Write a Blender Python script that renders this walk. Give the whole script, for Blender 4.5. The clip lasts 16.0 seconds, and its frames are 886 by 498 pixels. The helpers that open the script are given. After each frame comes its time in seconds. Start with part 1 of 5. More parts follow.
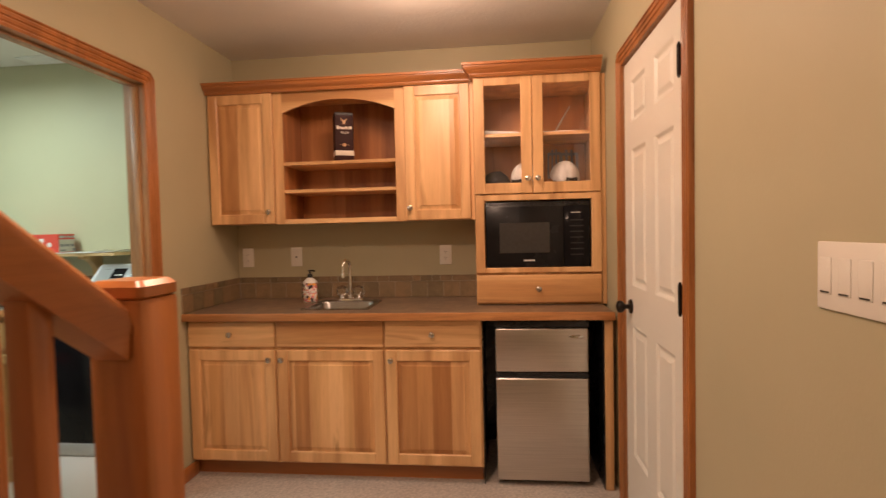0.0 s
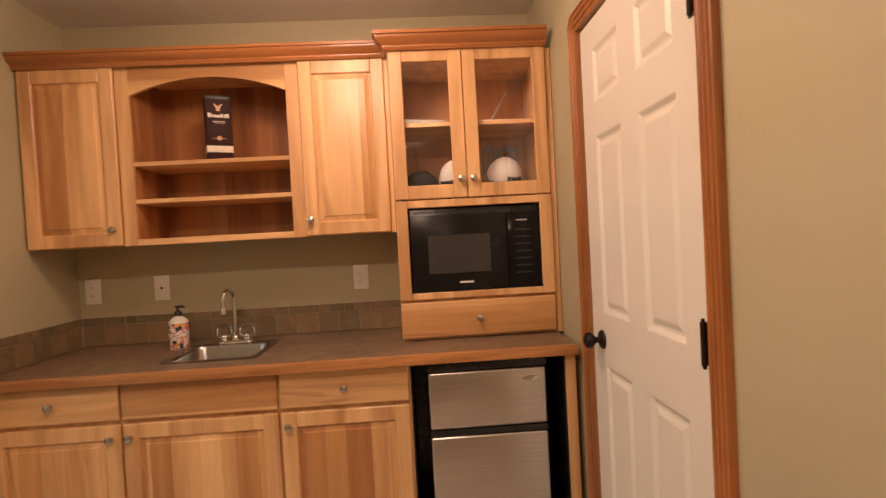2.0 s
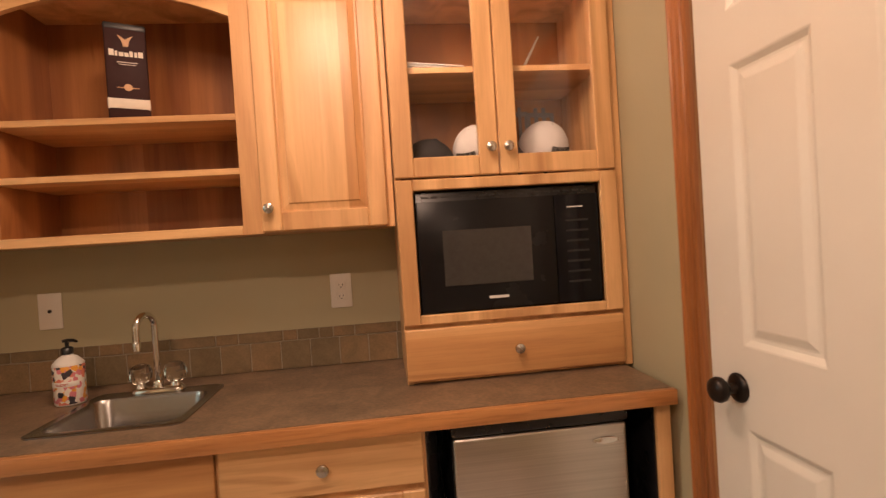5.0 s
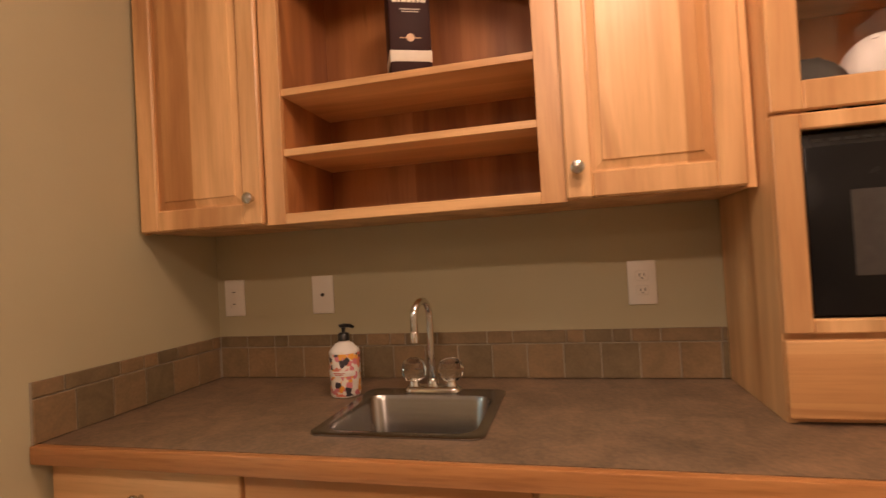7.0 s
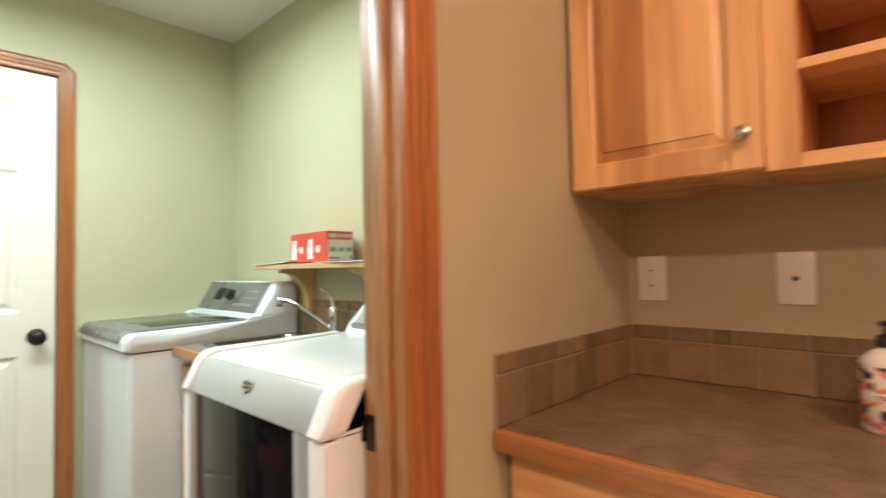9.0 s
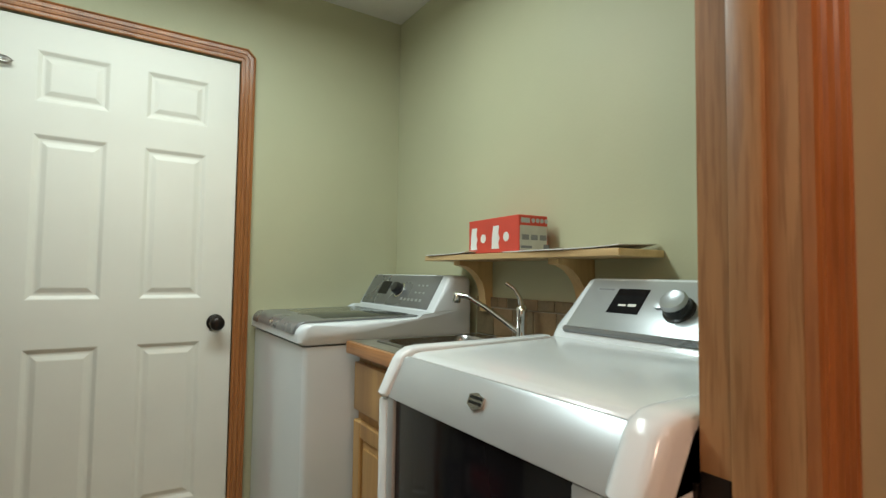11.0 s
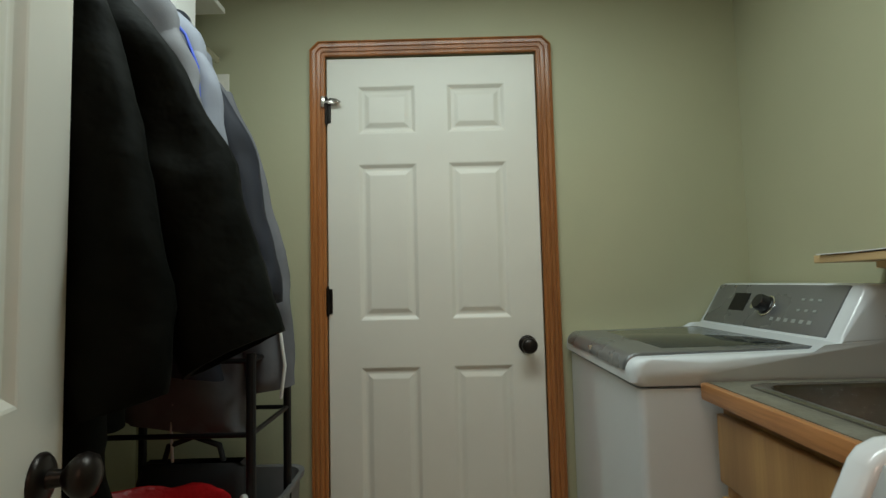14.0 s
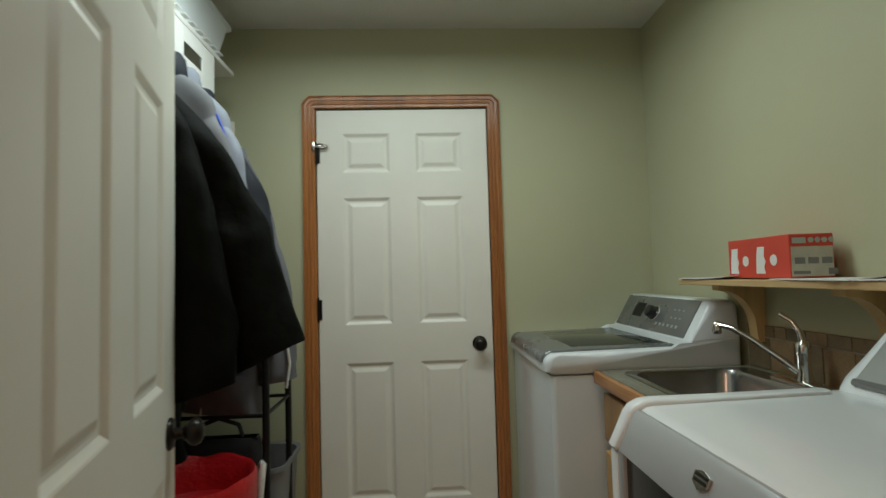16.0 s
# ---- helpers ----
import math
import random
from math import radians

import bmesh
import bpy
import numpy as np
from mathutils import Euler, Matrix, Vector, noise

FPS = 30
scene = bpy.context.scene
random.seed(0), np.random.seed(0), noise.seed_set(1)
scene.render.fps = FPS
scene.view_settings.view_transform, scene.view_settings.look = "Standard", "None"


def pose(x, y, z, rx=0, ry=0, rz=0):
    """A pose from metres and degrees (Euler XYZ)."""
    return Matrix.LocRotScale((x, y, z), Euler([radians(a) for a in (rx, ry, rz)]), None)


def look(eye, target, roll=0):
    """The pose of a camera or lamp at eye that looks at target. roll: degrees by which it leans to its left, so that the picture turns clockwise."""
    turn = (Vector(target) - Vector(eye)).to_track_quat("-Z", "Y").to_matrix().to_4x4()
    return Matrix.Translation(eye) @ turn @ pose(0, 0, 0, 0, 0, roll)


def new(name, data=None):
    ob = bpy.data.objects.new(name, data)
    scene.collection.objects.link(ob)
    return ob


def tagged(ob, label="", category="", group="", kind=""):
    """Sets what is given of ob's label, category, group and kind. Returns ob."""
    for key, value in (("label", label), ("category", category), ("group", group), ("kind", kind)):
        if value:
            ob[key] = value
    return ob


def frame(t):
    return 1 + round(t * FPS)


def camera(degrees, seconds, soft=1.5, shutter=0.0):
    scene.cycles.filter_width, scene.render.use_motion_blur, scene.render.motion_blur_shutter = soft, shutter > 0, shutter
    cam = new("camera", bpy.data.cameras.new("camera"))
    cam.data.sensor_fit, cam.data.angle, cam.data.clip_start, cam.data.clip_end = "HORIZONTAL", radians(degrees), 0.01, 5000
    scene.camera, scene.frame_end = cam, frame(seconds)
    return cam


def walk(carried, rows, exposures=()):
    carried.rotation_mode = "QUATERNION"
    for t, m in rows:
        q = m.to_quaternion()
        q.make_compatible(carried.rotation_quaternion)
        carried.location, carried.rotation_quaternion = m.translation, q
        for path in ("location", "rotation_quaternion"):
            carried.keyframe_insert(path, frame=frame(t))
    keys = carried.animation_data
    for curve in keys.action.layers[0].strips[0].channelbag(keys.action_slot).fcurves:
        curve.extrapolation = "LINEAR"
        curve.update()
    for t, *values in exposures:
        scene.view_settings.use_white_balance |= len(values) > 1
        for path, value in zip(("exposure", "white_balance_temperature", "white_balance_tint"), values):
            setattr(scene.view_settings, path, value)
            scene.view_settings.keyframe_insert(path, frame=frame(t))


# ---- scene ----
cam = camera(82.3, 16.0, 1.4, 0.5)
PATH = [
    (0, (1.68, -3.172, 1.322), (1.473, -1.184, 1.249), -1.3),
    (0.5, (1.69, -3.043, 1.328), (1.611, -1.046, 1.247), -1.9),
    (1, (1.713, -2.889, 1.312), (1.659, -0.891, 1.241), -2.5),
    (1.5, (1.705, -2.73, 1.305), (1.7, -0.731, 1.245), -2.8),
    (2, (1.653, -2.559, 1.346), (1.756, -0.562, 1.3), -3.1),
    (2.5, (1.63, -2.411, 1.325), (1.812, -0.421, 1.272), -3.6),
    (3, (1.651, -2.234, 1.313), (1.882, -0.248, 1.277), -4.2),
    (5.5, (1.447, -1.814, 1.33), (1.676, 0.172, 1.297), -3.5),
    (6, (1.344, -1.743, 1.331), (1.423, 0.255, 1.311), -3.6),
    (6.5, (1.228, -1.614, 1.288), (0.974, 0.37, 1.296), -3.6),
    (7, (1.176, -1.502, 1.265), (0.693, 0.439, 1.305), -3.2),
    (7.5, (1.094, -1.458, 1.273), (0.475, 0.444, 1.312), -2.9),
    (8, (0.947, -1.404, 1.269), (0.07, 0.392, 1.302), -2.2),
    (8.5, (0.754, -1.385, 1.235), (-0.368, 0.269, 1.307), -1.7),
    (9, (0.603, -1.409, 1.214), (-0.765, 0.049, 1.284), -1.1),
    (9.5, (0.455, -1.408, 1.144), (-1.11, -0.166, 1.24), -0.7),
    (12, (0.068, -1.374, 1.228), (-1.648, -0.351, 1.316), -0.3),
    (12.5, (-0.04, -1.372, 1.259), (-1.842, -0.506, 1.327), -2.0),
    (13, (-0.133, -1.373, 1.252), (-2.085, -0.948, 1.345), -1.8),
    (13.5, (-0.152, -1.354, 1.213), (-2.146, -1.269, 1.335), -1.2),
    (14, (-0.16, -1.324, 1.191), (-2.156, -1.334, 1.324), -1.4),
    (14.5, (-0.138, -1.296, 1.185), (-2.134, -1.276, 1.315), -2.2),
    (15, (-0.017, -1.294, 1.226), (-2.009, -1.174, 1.352), -2.5),
    (15.5, (0.143, -1.305, 1.247), (-1.845, -1.116, 1.353), -2.4),
    (16, (0.292, -1.311, 1.272), (-1.703, -1.207, 1.376), -1.6),
]
walk(cam, [(t, look(eye, target, roll)) for t, eye, target, roll in PATH],
     exposures=[(0.0, -0.17), (6.5, -0.14), (7.5, -0.03), (8.5, 0.33), (9.0, 0.35), (9.5, 0.0), (9.7, -0.1), (11.8, -0.85), (13.0, -1.2), (16.0, -1.3)])

# ---- light ----
world = bpy.data.worlds.new("world")
world.use_nodes = True
world.node_tree.nodes["Background"].inputs[0].default_value = (0.5, 0.42, 0.32, 1)
world.node_tree.nodes["Background"].inputs[1].default_value = 0.012
scene.world = world
scene.view_settings.exposure = 0.0


def lamp(name, x, y, z, watts, colour, sx, sy, shape="RECTANGLE"):
    d = bpy.data.lights.new(name, "AREA")
    d.shape, d.size, d.size_y, d.energy, d.color = shape, sx, sy, watts, colour
    ob = new(name, d)
    ob.location = (x, y, z)
    return ob


WARM, COOL = (1.0, 0.655, 0.475), (0.85, 1.0, 0.97)


def bulb(name, x, y, z, watts, colour, r):
    d = bpy.data.lights.new(name, "POINT")
    d.energy, d.color, d.shadow_soft_size = watts, colour, r
    ob = new(name, d)
    ob.location = (x, y, z)
    return ob


bulb("kitchen_lamp_light", 1.36, -1.1, 2.29, 31, WARM, 0.13)
lamp("hall_lamp_light", 1.05, -2.35, 2.365, 24, WARM, 0.2, 0.2, "DISK")
# unseen fill light, added behind the camera's start to brighten the hall
bulb("hall_fill_light", 1.5, -4.1, 2.29, 12, WARM, 0.06)
lamp("laundry_lamp_light", -1.17, -1.36, 2.31, 31, COOL, 0.24, 1.15)


# ---- materials ----
def mat(name, rough=0.5, metal=0.0):
    m = bpy.data.materials.new(name)
    m.use_nodes = True
    b = m.node_tree.nodes["Principled BSDF"]
    b.inputs["Roughness"].default_value, b.inputs["Metallic"].default_value = rough, metal
    return m, m.node_tree, b


def node(nt, kind, **vals):
    n = nt.nodes.new(kind)
    for k, v in vals.items():
        n.inputs[k.replace("_", " ")].default_value = v
    return n


def ramp(nt, fac, stops):
    r = nt.nodes.new("ShaderNodeValToRGB")
    e = r.color_ramp.elements
    while len(e) < len(stops):
        e.new(0.5)
    for el, (p, c) in zip(e, stops):
        el.position, el.color = p, (*c, 1)
    nt.links.new(fac, r.inputs[0])
    return r.outputs[0]


def mix(nt, fac, a, b, mode="MIX"):
    m = nt.nodes.new("ShaderNodeMix")
    m.data_type, m.blend_type = "RGBA", mode
    for i, v in ((0, fac), (6, a), (7, b)):
        if hasattr(v, "links"):
            nt.links.new(v, m.inputs[i])
        else:
            m.inputs[i].default_value = v if i == 0 else (*v, 1)
    return m.outputs[2]


def pick(nt, colour):
    s = nt.nodes.new("ShaderNodeSeparateColor")
    nt.links.new(colour, s.inputs[0])
    return s.outputs[0]


def bump(nt, b, height, strength, dist=0.002):
    n = node(nt, "ShaderNodeBump", Strength=strength, Distance=dist)
    nt.links.new(height, n.inputs["Height"])
    nt.links.new(n.outputs[0], b.inputs["Normal"])


def coords(nt, scale=(1, 1, 1), jitter=True):
    t = nt.nodes.new("ShaderNodeTexCoord")
    mp = node(nt, "ShaderNodeMapping", Scale=scale)
    nt.links.new(t.outputs["Object"], mp.inputs[0])
    if jitter:
        o = nt.nodes.new("ShaderNodeObjectInfo")
        v = nt.nodes.new("ShaderNodeVectorMath")
        v.operation = "SCALE"
        v.inputs[0].default_value = (37.0, 51.0, 29.0)
        nt.links.new(o.outputs["Random"], v.inputs["Scale"])
        nt.links.new(v.outputs[0], mp.inputs["Location"])
    return mp.outputs[0]


def speckle(name, c, amount=0.08, scale=6.0, rough=0.5, metal=0.0, fine=180.0, bumps=0.1, dist=0.001, dark=None):
    """Paint, plastic, cloth and metal: blotches at one scale, relief at a finer one."""
    m, nt, b = mat(name, rough, metal)
    v = coords(nt)
    n = node(nt, "ShaderNodeTexNoise", Scale=scale, Detail=5.0)
    nt.links.new(v, n.inputs["Vector"])
    lo = dark or tuple(x * (1 - amount) for x in c)
    hi = tuple(min(1, x * (1 + amount)) for x in c)
    nt.links.new(ramp(nt, n.outputs[0], [(0.3, lo), (0.7, hi)]), b.inputs["Base Color"])
    r = nt.nodes.new("ShaderNodeMapRange")
    r.inputs[3].default_value, r.inputs[4].default_value = max(0.03, rough - 0.08), min(1, rough + 0.08)
    nt.links.new(n.outputs[0], r.inputs[0])
    nt.links.new(r.outputs[0], b.inputs["Roughness"])
    if bumps:
        f = node(nt, "ShaderNodeTexNoise", Scale=fine, Detail=3.0)
        nt.links.new(v, f.inputs["Vector"])
        bump(nt, b, f.outputs[0], bumps, dist)
    return m


def wood(name, dark, light, along="z", staves=0.0, rough=0.36, grain=0.55):
    """Varnished wood with its grain along one axis; staves: how many glued strips there are to a metre."""
    m, nt, b = mat(name, rough)
    stretch = {"x": (0.06, 1, 1), "y": (1, 0.06, 1), "z": (1, 1, 0.06)}[along]
    v = coords(nt, stretch)
    n1 = node(nt, "ShaderNodeTexNoise", Scale=9.0, Detail=4.0, Distortion=0.9)
    n2 = node(nt, "ShaderNodeTexNoise", Scale=170.0, Detail=3.0)
    for n in (n1, n2):
        nt.links.new(v, n.inputs["Vector"])
    lo, hi = tuple(d + (l - d) * 0.22 for d, l in zip(dark, light)), light
    c = ramp(nt, n1.outputs[0], [(0.30, lo), (0.62, hi)])
    if staves:
        plain = coords(nt, (1, 1, 1), True)
        s = nt.nodes.new("ShaderNodeSeparateXYZ")
        nt.links.new(plain, s.inputs[0])
        vo = nt.nodes.new("ShaderNodeTexVoronoi")
        vo.voronoi_dimensions = "1D"
        vo.inputs["Scale"].default_value = staves
        nt.links.new(s.outputs[0 if along == "z" else 2], vo.inputs["W"])
        tone = ramp(nt, pick(nt, vo.outputs["Color"]), [(0.0, (0.60, 0.45, 0.34)), (0.3, (0.86, 0.77, 0.67)), (0.65, (1.02, 1.02, 1.02)), (1.0, (1.10, 1.15, 1.20))])
        c = mix(nt, 1.0, c, tone, "MULTIPLY")
        w = node(nt, "ShaderNodeTexNoise", Scale=2.6, Detail=3.0, Distortion=1.5)
        nt.links.new(coords(nt, (3.2, 3.2, 0.5) if along == "z" else (0.5, 3.2, 3.2)), w.inputs["Vector"])
        c = mix(nt, ramp(nt, w.outputs[0], [(0.60, (0, 0, 0)), (0.68, (0.55, 0.55, 0.55))]), c, dark)
    pore = ramp(nt, n2.outputs[0], [(0.36, (0.72, 0.66, 0.6)), (0.52, (1, 1, 1))])
    c = mix(nt, 0.38 * grain, c, mix(nt, 1.0, c, pore, "MULTIPLY"))
    nt.links.new(c, b.inputs["Base Color"])
    bump(nt, b, n2.outputs[0], 0.12, 0.0006)
    b.inputs["Coat Weight"].default_value, b.inputs["Coat Roughness"].default_value = 0.13, 0.42
    return m


def wall_paint(name, c):
    m, nt, b = mat(name, 0.55)
    v = coords(nt, jitter=False)
    n = node(nt, "ShaderNodeTexNoise", Scale=1.6, Detail=4.0)
    f = node(nt, "ShaderNodeTexNoise", Scale=95.0, Detail=2.0)
    for x in (n, f):
        nt.links.new(v, x.inputs["Vector"])
    nt.links.new(ramp(nt, n.outputs[0], [(0.3, tuple(x * 0.94 for x in c)), (0.7, tuple(x * 1.05 for x in c))]), b.inputs["Base Color"])
    bump(nt, b, f.outputs[0], 0.16, 0.002)
    return m


HI_D, HI_L = (0.40, 0.17, 0.055), (0.83, 0.515, 0.245)
HICK_Z = wood("hickory_upright", HI_D, HI_L, "z", 0)
HICK_X = wood("hickory_level", HI_D, HI_L, "x", 0)
HICK_PANEL = wood("hickory_panel_staves", HI_D, HI_L, "z", 12.5)
HICK_DRAWER = wood("hickory_drawer", HI_D, HI_L, "x", 11.0)
# same hickory as the fronts, coloured darker to stand for shade inside the cabinets
HICK_SHADED = wood("hickory_inside_shaded", (0.22, 0.073, 0.023), (0.49, 0.215, 0.075), "z", 5.0, 0.4)
OAK_Z = wood("oak_trim_upright", (0.18, 0.062, 0.018), (0.46, 0.175, 0.052), "z", 0, 0.28, 1.6)
OAK_Y = wood("oak_trim_level_y", (0.18, 0.062, 0.018), (0.46, 0.175, 0.052), "y", 0, 0.28)
OAK_X = wood("oak_trim_level_x", (0.18, 0.062, 0.018), (0.46, 0.175, 0.052), "x", 0, 0.28)
OAK_EDGE = wood("oak_counter_edge", (0.28, 0.105, 0.035), (0.60, 0.28, 0.10), "x", 0, 0.3, 1.5)
PINE_X = wood("pine_shelf", (0.42, 0.25, 0.10), (0.72, 0.52, 0.27), "x", 0, 0.5)
PINE_Z = wood("pine_bracket", (0.42, 0.25, 0.10), (0.68, 0.46, 0.21), "z", 0, 0.5)
MAPLE_Z = wood("maple_vanity", (0.28, 0.14, 0.045), (0.54, 0.315, 0.115), "z", 0, 0.35)
PAINT = wall_paint("olive_wall_paint", (0.47, 0.425, 0.275))
PAINT_L = wall_paint("sage_wall_paint", (0.49, 0.478, 0.315))
CEIL = speckle("ceiling_white", (0.72, 0.70, 0.66), 0.03, 3, 0.9, 0, 60, 0.5, 0.004)
CARPET = speckle("beige_carpet", (0.56, 0.49, 0.43), 0.22, 70, 0.95, 0, 420, 1.0, 0.006)
VINYL = speckle("beige_vinyl", (0.46, 0.40, 0.31), 0.12, 9, 0.4)
DOORWHITE = speckle("white_door_paint", (0.78, 0.75, 0.67), 0.02, 5, 0.38, 0, 240, 0.08)
ENAMEL = speckle("white_enamel", (0.76, 0.80, 0.83), 0.015, 3, 0.16, 0, 300, 0.02)
PLATE = speckle("ivory_plate", (0.80, 0.76, 0.68), 0.02, 8, 0.3, 0, 200, 0.02)
SLOT = speckle("slot_dark", (0.03, 0.025, 0.02), 0.1, 8, 0.5)
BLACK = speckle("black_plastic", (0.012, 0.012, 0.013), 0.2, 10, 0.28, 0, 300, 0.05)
BLACKGLOSS = speckle("black_gloss", (0.008, 0.008, 0.010), 0.2, 6, 0.08, 0, 200, 0.0)
MWBLACK = speckle("microwave_black", (0.010, 0.010, 0.011), 0.2, 6, 0.26, 0, 200, 0.0)
MWBLACK.node_tree.nodes["Principled BSDF"].inputs["Specular IOR Level"].default_value = 0.25
KEYGREY = speckle("faint_key_grey", (0.026, 0.026, 0.028), 0.1, 20, 0.4)
BLACKGLOSS.node_tree.nodes["Principled BSDF"].inputs["Specular IOR Level"].default_value = 0.2
RAIL_Z = wood("oak_rail_upright", (0.24, 0.075, 0.02), (0.50, 0.18, 0.05), "z", 0, 0.28)
RAIL_Y = wood("oak_rail_level", (0.24, 0.075, 0.02), (0.50, 0.18, 0.05), "y", 0, 0.28)
WINDOWGREY = speckle("microwave_window", (0.05, 0.047, 0.045), 0.1, 60, 0.15, 0, 900, 0.05)
NAVYGLASS = speckle("dark_lid_glass", (0.035, 0.04, 0.04), 0.1, 4, 0.07, 0, 200, 0.0)
GREYPANEL = speckle("grey_appliance_panel", (0.23, 0.235, 0.24), 0.05, 5, 0.28, 0.5, 300, 0.03)
SILVER = speckle("silver_appliance_panel", (0.47, 0.50, 0.52), 0.05, 5, 0.3, 0.45, 300, 0.03)
CHROME = speckle("chrome", (0.78, 0.78, 0.77), 0.03, 10, 0.07, 1.0, 200, 0.0)
NICKEL = speckle("satin_nickel", (0.58, 0.54, 0.49), 0.06, 20, 0.25, 1.0, 200, 0.02)
BRONZE = speckle("dark_bronze", (0.022, 0.016, 0.013), 0.25, 20, 0.35, 0.6, 200, 0.05)
WHITE = speckle("white_card", (0.78, 0.77, 0.74), 0.03, 9, 0.6)
GRIT = speckle("grey_plastic", (0.20, 0.20, 0.205), 0.08, 12, 0.5)


def steel(name, along, c=(0.62, 0.59, 0.55), rough=0.32):
    m, nt, b = mat(name, rough, 1.0)
    sc = [220.0, 220.0, 220.0]
    sc["xyz".index(along)] = 3.0
    v = coords(nt, tuple(sc))
    n = node(nt, "ShaderNodeTexNoise", Scale=1.0, Detail=3.0)
    nt.links.new(v, n.inputs["Vector"])
    nt.links.new(ramp(nt, n.outputs[0], [(0.3, tuple(x * 0.9 for x in c)), (0.7, tuple(x * 1.08 for x in c))]), b.inputs["Base Color"])
    bump(nt, b, n.outputs[0], 0.08, 0.0004)
    return m


STEEL_X = steel("brushed_steel_level", "x")
STEEL_SINK = steel("sink_steel", "x", (0.36, 0.35, 0.34), 0.26)


def stone(name, a, b_, c_, scale, rough=0.45):
    m, nt, b = mat(name, rough)
    v = coords(nt)
    n = node(nt, "ShaderNodeTexNoise", Scale=scale, Detail=7.0, Distortion=0.8)
    f = node(nt, "ShaderNodeTexNoise", Scale=scale * 9, Detail=3.0)
    for x in (n, f):
        nt.links.new(v, x.inputs["Vector"])
    c = ramp(nt, n.outputs[0], [(0.3, a), (0.5, b_), (0.68, c_)])
    c = mix(nt, 0.35, c, ramp(nt, f.outputs[0], [(0.35, a), (0.65, c_)]))
    nt.links.new(c, b.inputs["Base Color"])
    bump(nt, b, f.outputs[0], 0.2, 0.001)
    return m, nt, b, c


LAMINATE = stone("brown_laminate", (0.095, 0.070, 0.050), (0.19, 0.134, 0.088), (0.30, 0.198, 0.122), 11, 0.36)[0]
LAMGREY = stone("grey_green_laminate", (0.13, 0.125, 0.095), (0.19, 0.18, 0.14), (0.25, 0.24, 0.19), 14, 0.35)[0]
TILE, _nt, _b, _c = stone("slate_tile", (0.15, 0.115, 0.068), (0.20, 0.153, 0.092), (0.25, 0.185, 0.115), 16, 0.5)
_o = _nt.nodes.new("ShaderNodeObjectInfo")
_nt.links.new(mix(_nt, 0.85, _c, mix(_nt, 1.0, _c, ramp(_nt, _o.outputs["Random"], [(0, (0.74, 0.74, 0.64)), (0.5, (1.0, 0.93, 0.80)), (1, (1.38, 1.14, 0.90))]), "MULTIPLY")), _b.inputs["Base Color"])
GROUT = speckle("grey_grout", (0.35, 0.31, 0.24), 0.1, 60, 0.9)


def glass(name, tint=(1, 1, 1), rough=0.0):
    m, nt, b = mat(name, rough)
    b.inputs["Base Color"].default_value = (*tint, 1)
    b.inputs["Transmission Weight"].default_value = 1.0
    b.inputs["IOR"].default_value = 1.45
    return m


GLASS = glass("clear_glass")
ACRYLIC = glass("clear_acrylic", (0.98, 0.97, 0.95), 0.03)


def glow(name, c, strength):
    m, nt, b = mat(name, 0.4)
    b.inputs["Base Color"].default_value = (0.8, 0.8, 0.8, 1)
    b.inputs["Emission Color"].default_value = (*c, 1)
    b.inputs["Emission Strength"].default_value = strength
    return m


LAMPGLASS = glow("warm_lamp_glass", WARM, 3.0)
TUBEGLASS = glow("cool_tube_cover", COOL, 1.6)


# ---- mesh tools ----
def box(bm, x0, x1, y0, y1, z0, z1, bev=0.0, seg=2):
    t = bmesh.new()
    bmesh.ops.create_cube(t, size=1)
    for v in t.verts:
        v.co = Vector(((x0 + x1) / 2 + v.co.x * (x1 - x0), (y0 + y1) / 2 + v.co.y * (y1 - y0), (z0 + z1) / 2 + v.co.z * (z1 - z0)))
    if bev:
        bmesh.ops.bevel(t, geom=t.edges[:], offset=bev, segments=seg, affect="EDGES", profile=0.5)
    merge(bm, t)
    return bm


def merge(bm, t, m=None):
    if m is not None:
        bmesh.ops.transform(t, matrix=m, verts=t.verts[:])
    me = bpy.data.meshes.new("tmp")
    t.to_mesh(me)
    t.free()
    bm.from_mesh(me)
    bpy.data.meshes.remove(me)


def loft(bm, loops, cap0=True, cap1=True, closed=True):
    rings = [[bm.verts.new(p) for p in lp] for lp in loops]
    n = len(rings[0])
    for a, b in zip(rings, rings[1:]):
        for i in range(n if closed else n - 1):
            j = (i + 1) % n
            bm.faces.new((a[i], a[j], b[j], b[i]))
    if cap0:
        bm.faces.new(rings[0][::-1])
    if cap1:
        bm.faces.new(rings[-1])
    bmesh.ops.recalc_face_normals(bm, faces=bm.faces[:])
    return bm


def rrect(cx, cy, w, d, r, z, n=6):
    """A level loop, a rectangle with round corners."""
    pts = []
    for k, (sx, sy) in enumerate(((1, 1), (-1, 1), (-1, -1), (1, -1))):
        for i in range(n):
            a = math.pi / 2 * (k + i / (n - 1))
            pts.append((cx + sx * (w / 2 - r) + r * math.cos(a), cy + sy * (d / 2 - r) + r * math.sin(a), z))
    return pts


def lathe(bm, cx, cy, profile, n=20, axis="z", cz=0.0):
    """Turned shape; profile: radius and height. axis: where the height runs."""
    loops = []
    for r, h in profile:
        lp = []
        for i in range(n):
            a = 2 * math.pi * i / n
            u, w = r * math.cos(a), r * math.sin(a)
            lp.append({"z": (cx + u, cy + w, cz + h), "y": (cx + u, cy + h, cz + w), "x": (cx + h, cy + u, cz + w)}[axis])
        loops.append(lp)
    return loft(bm, loops)


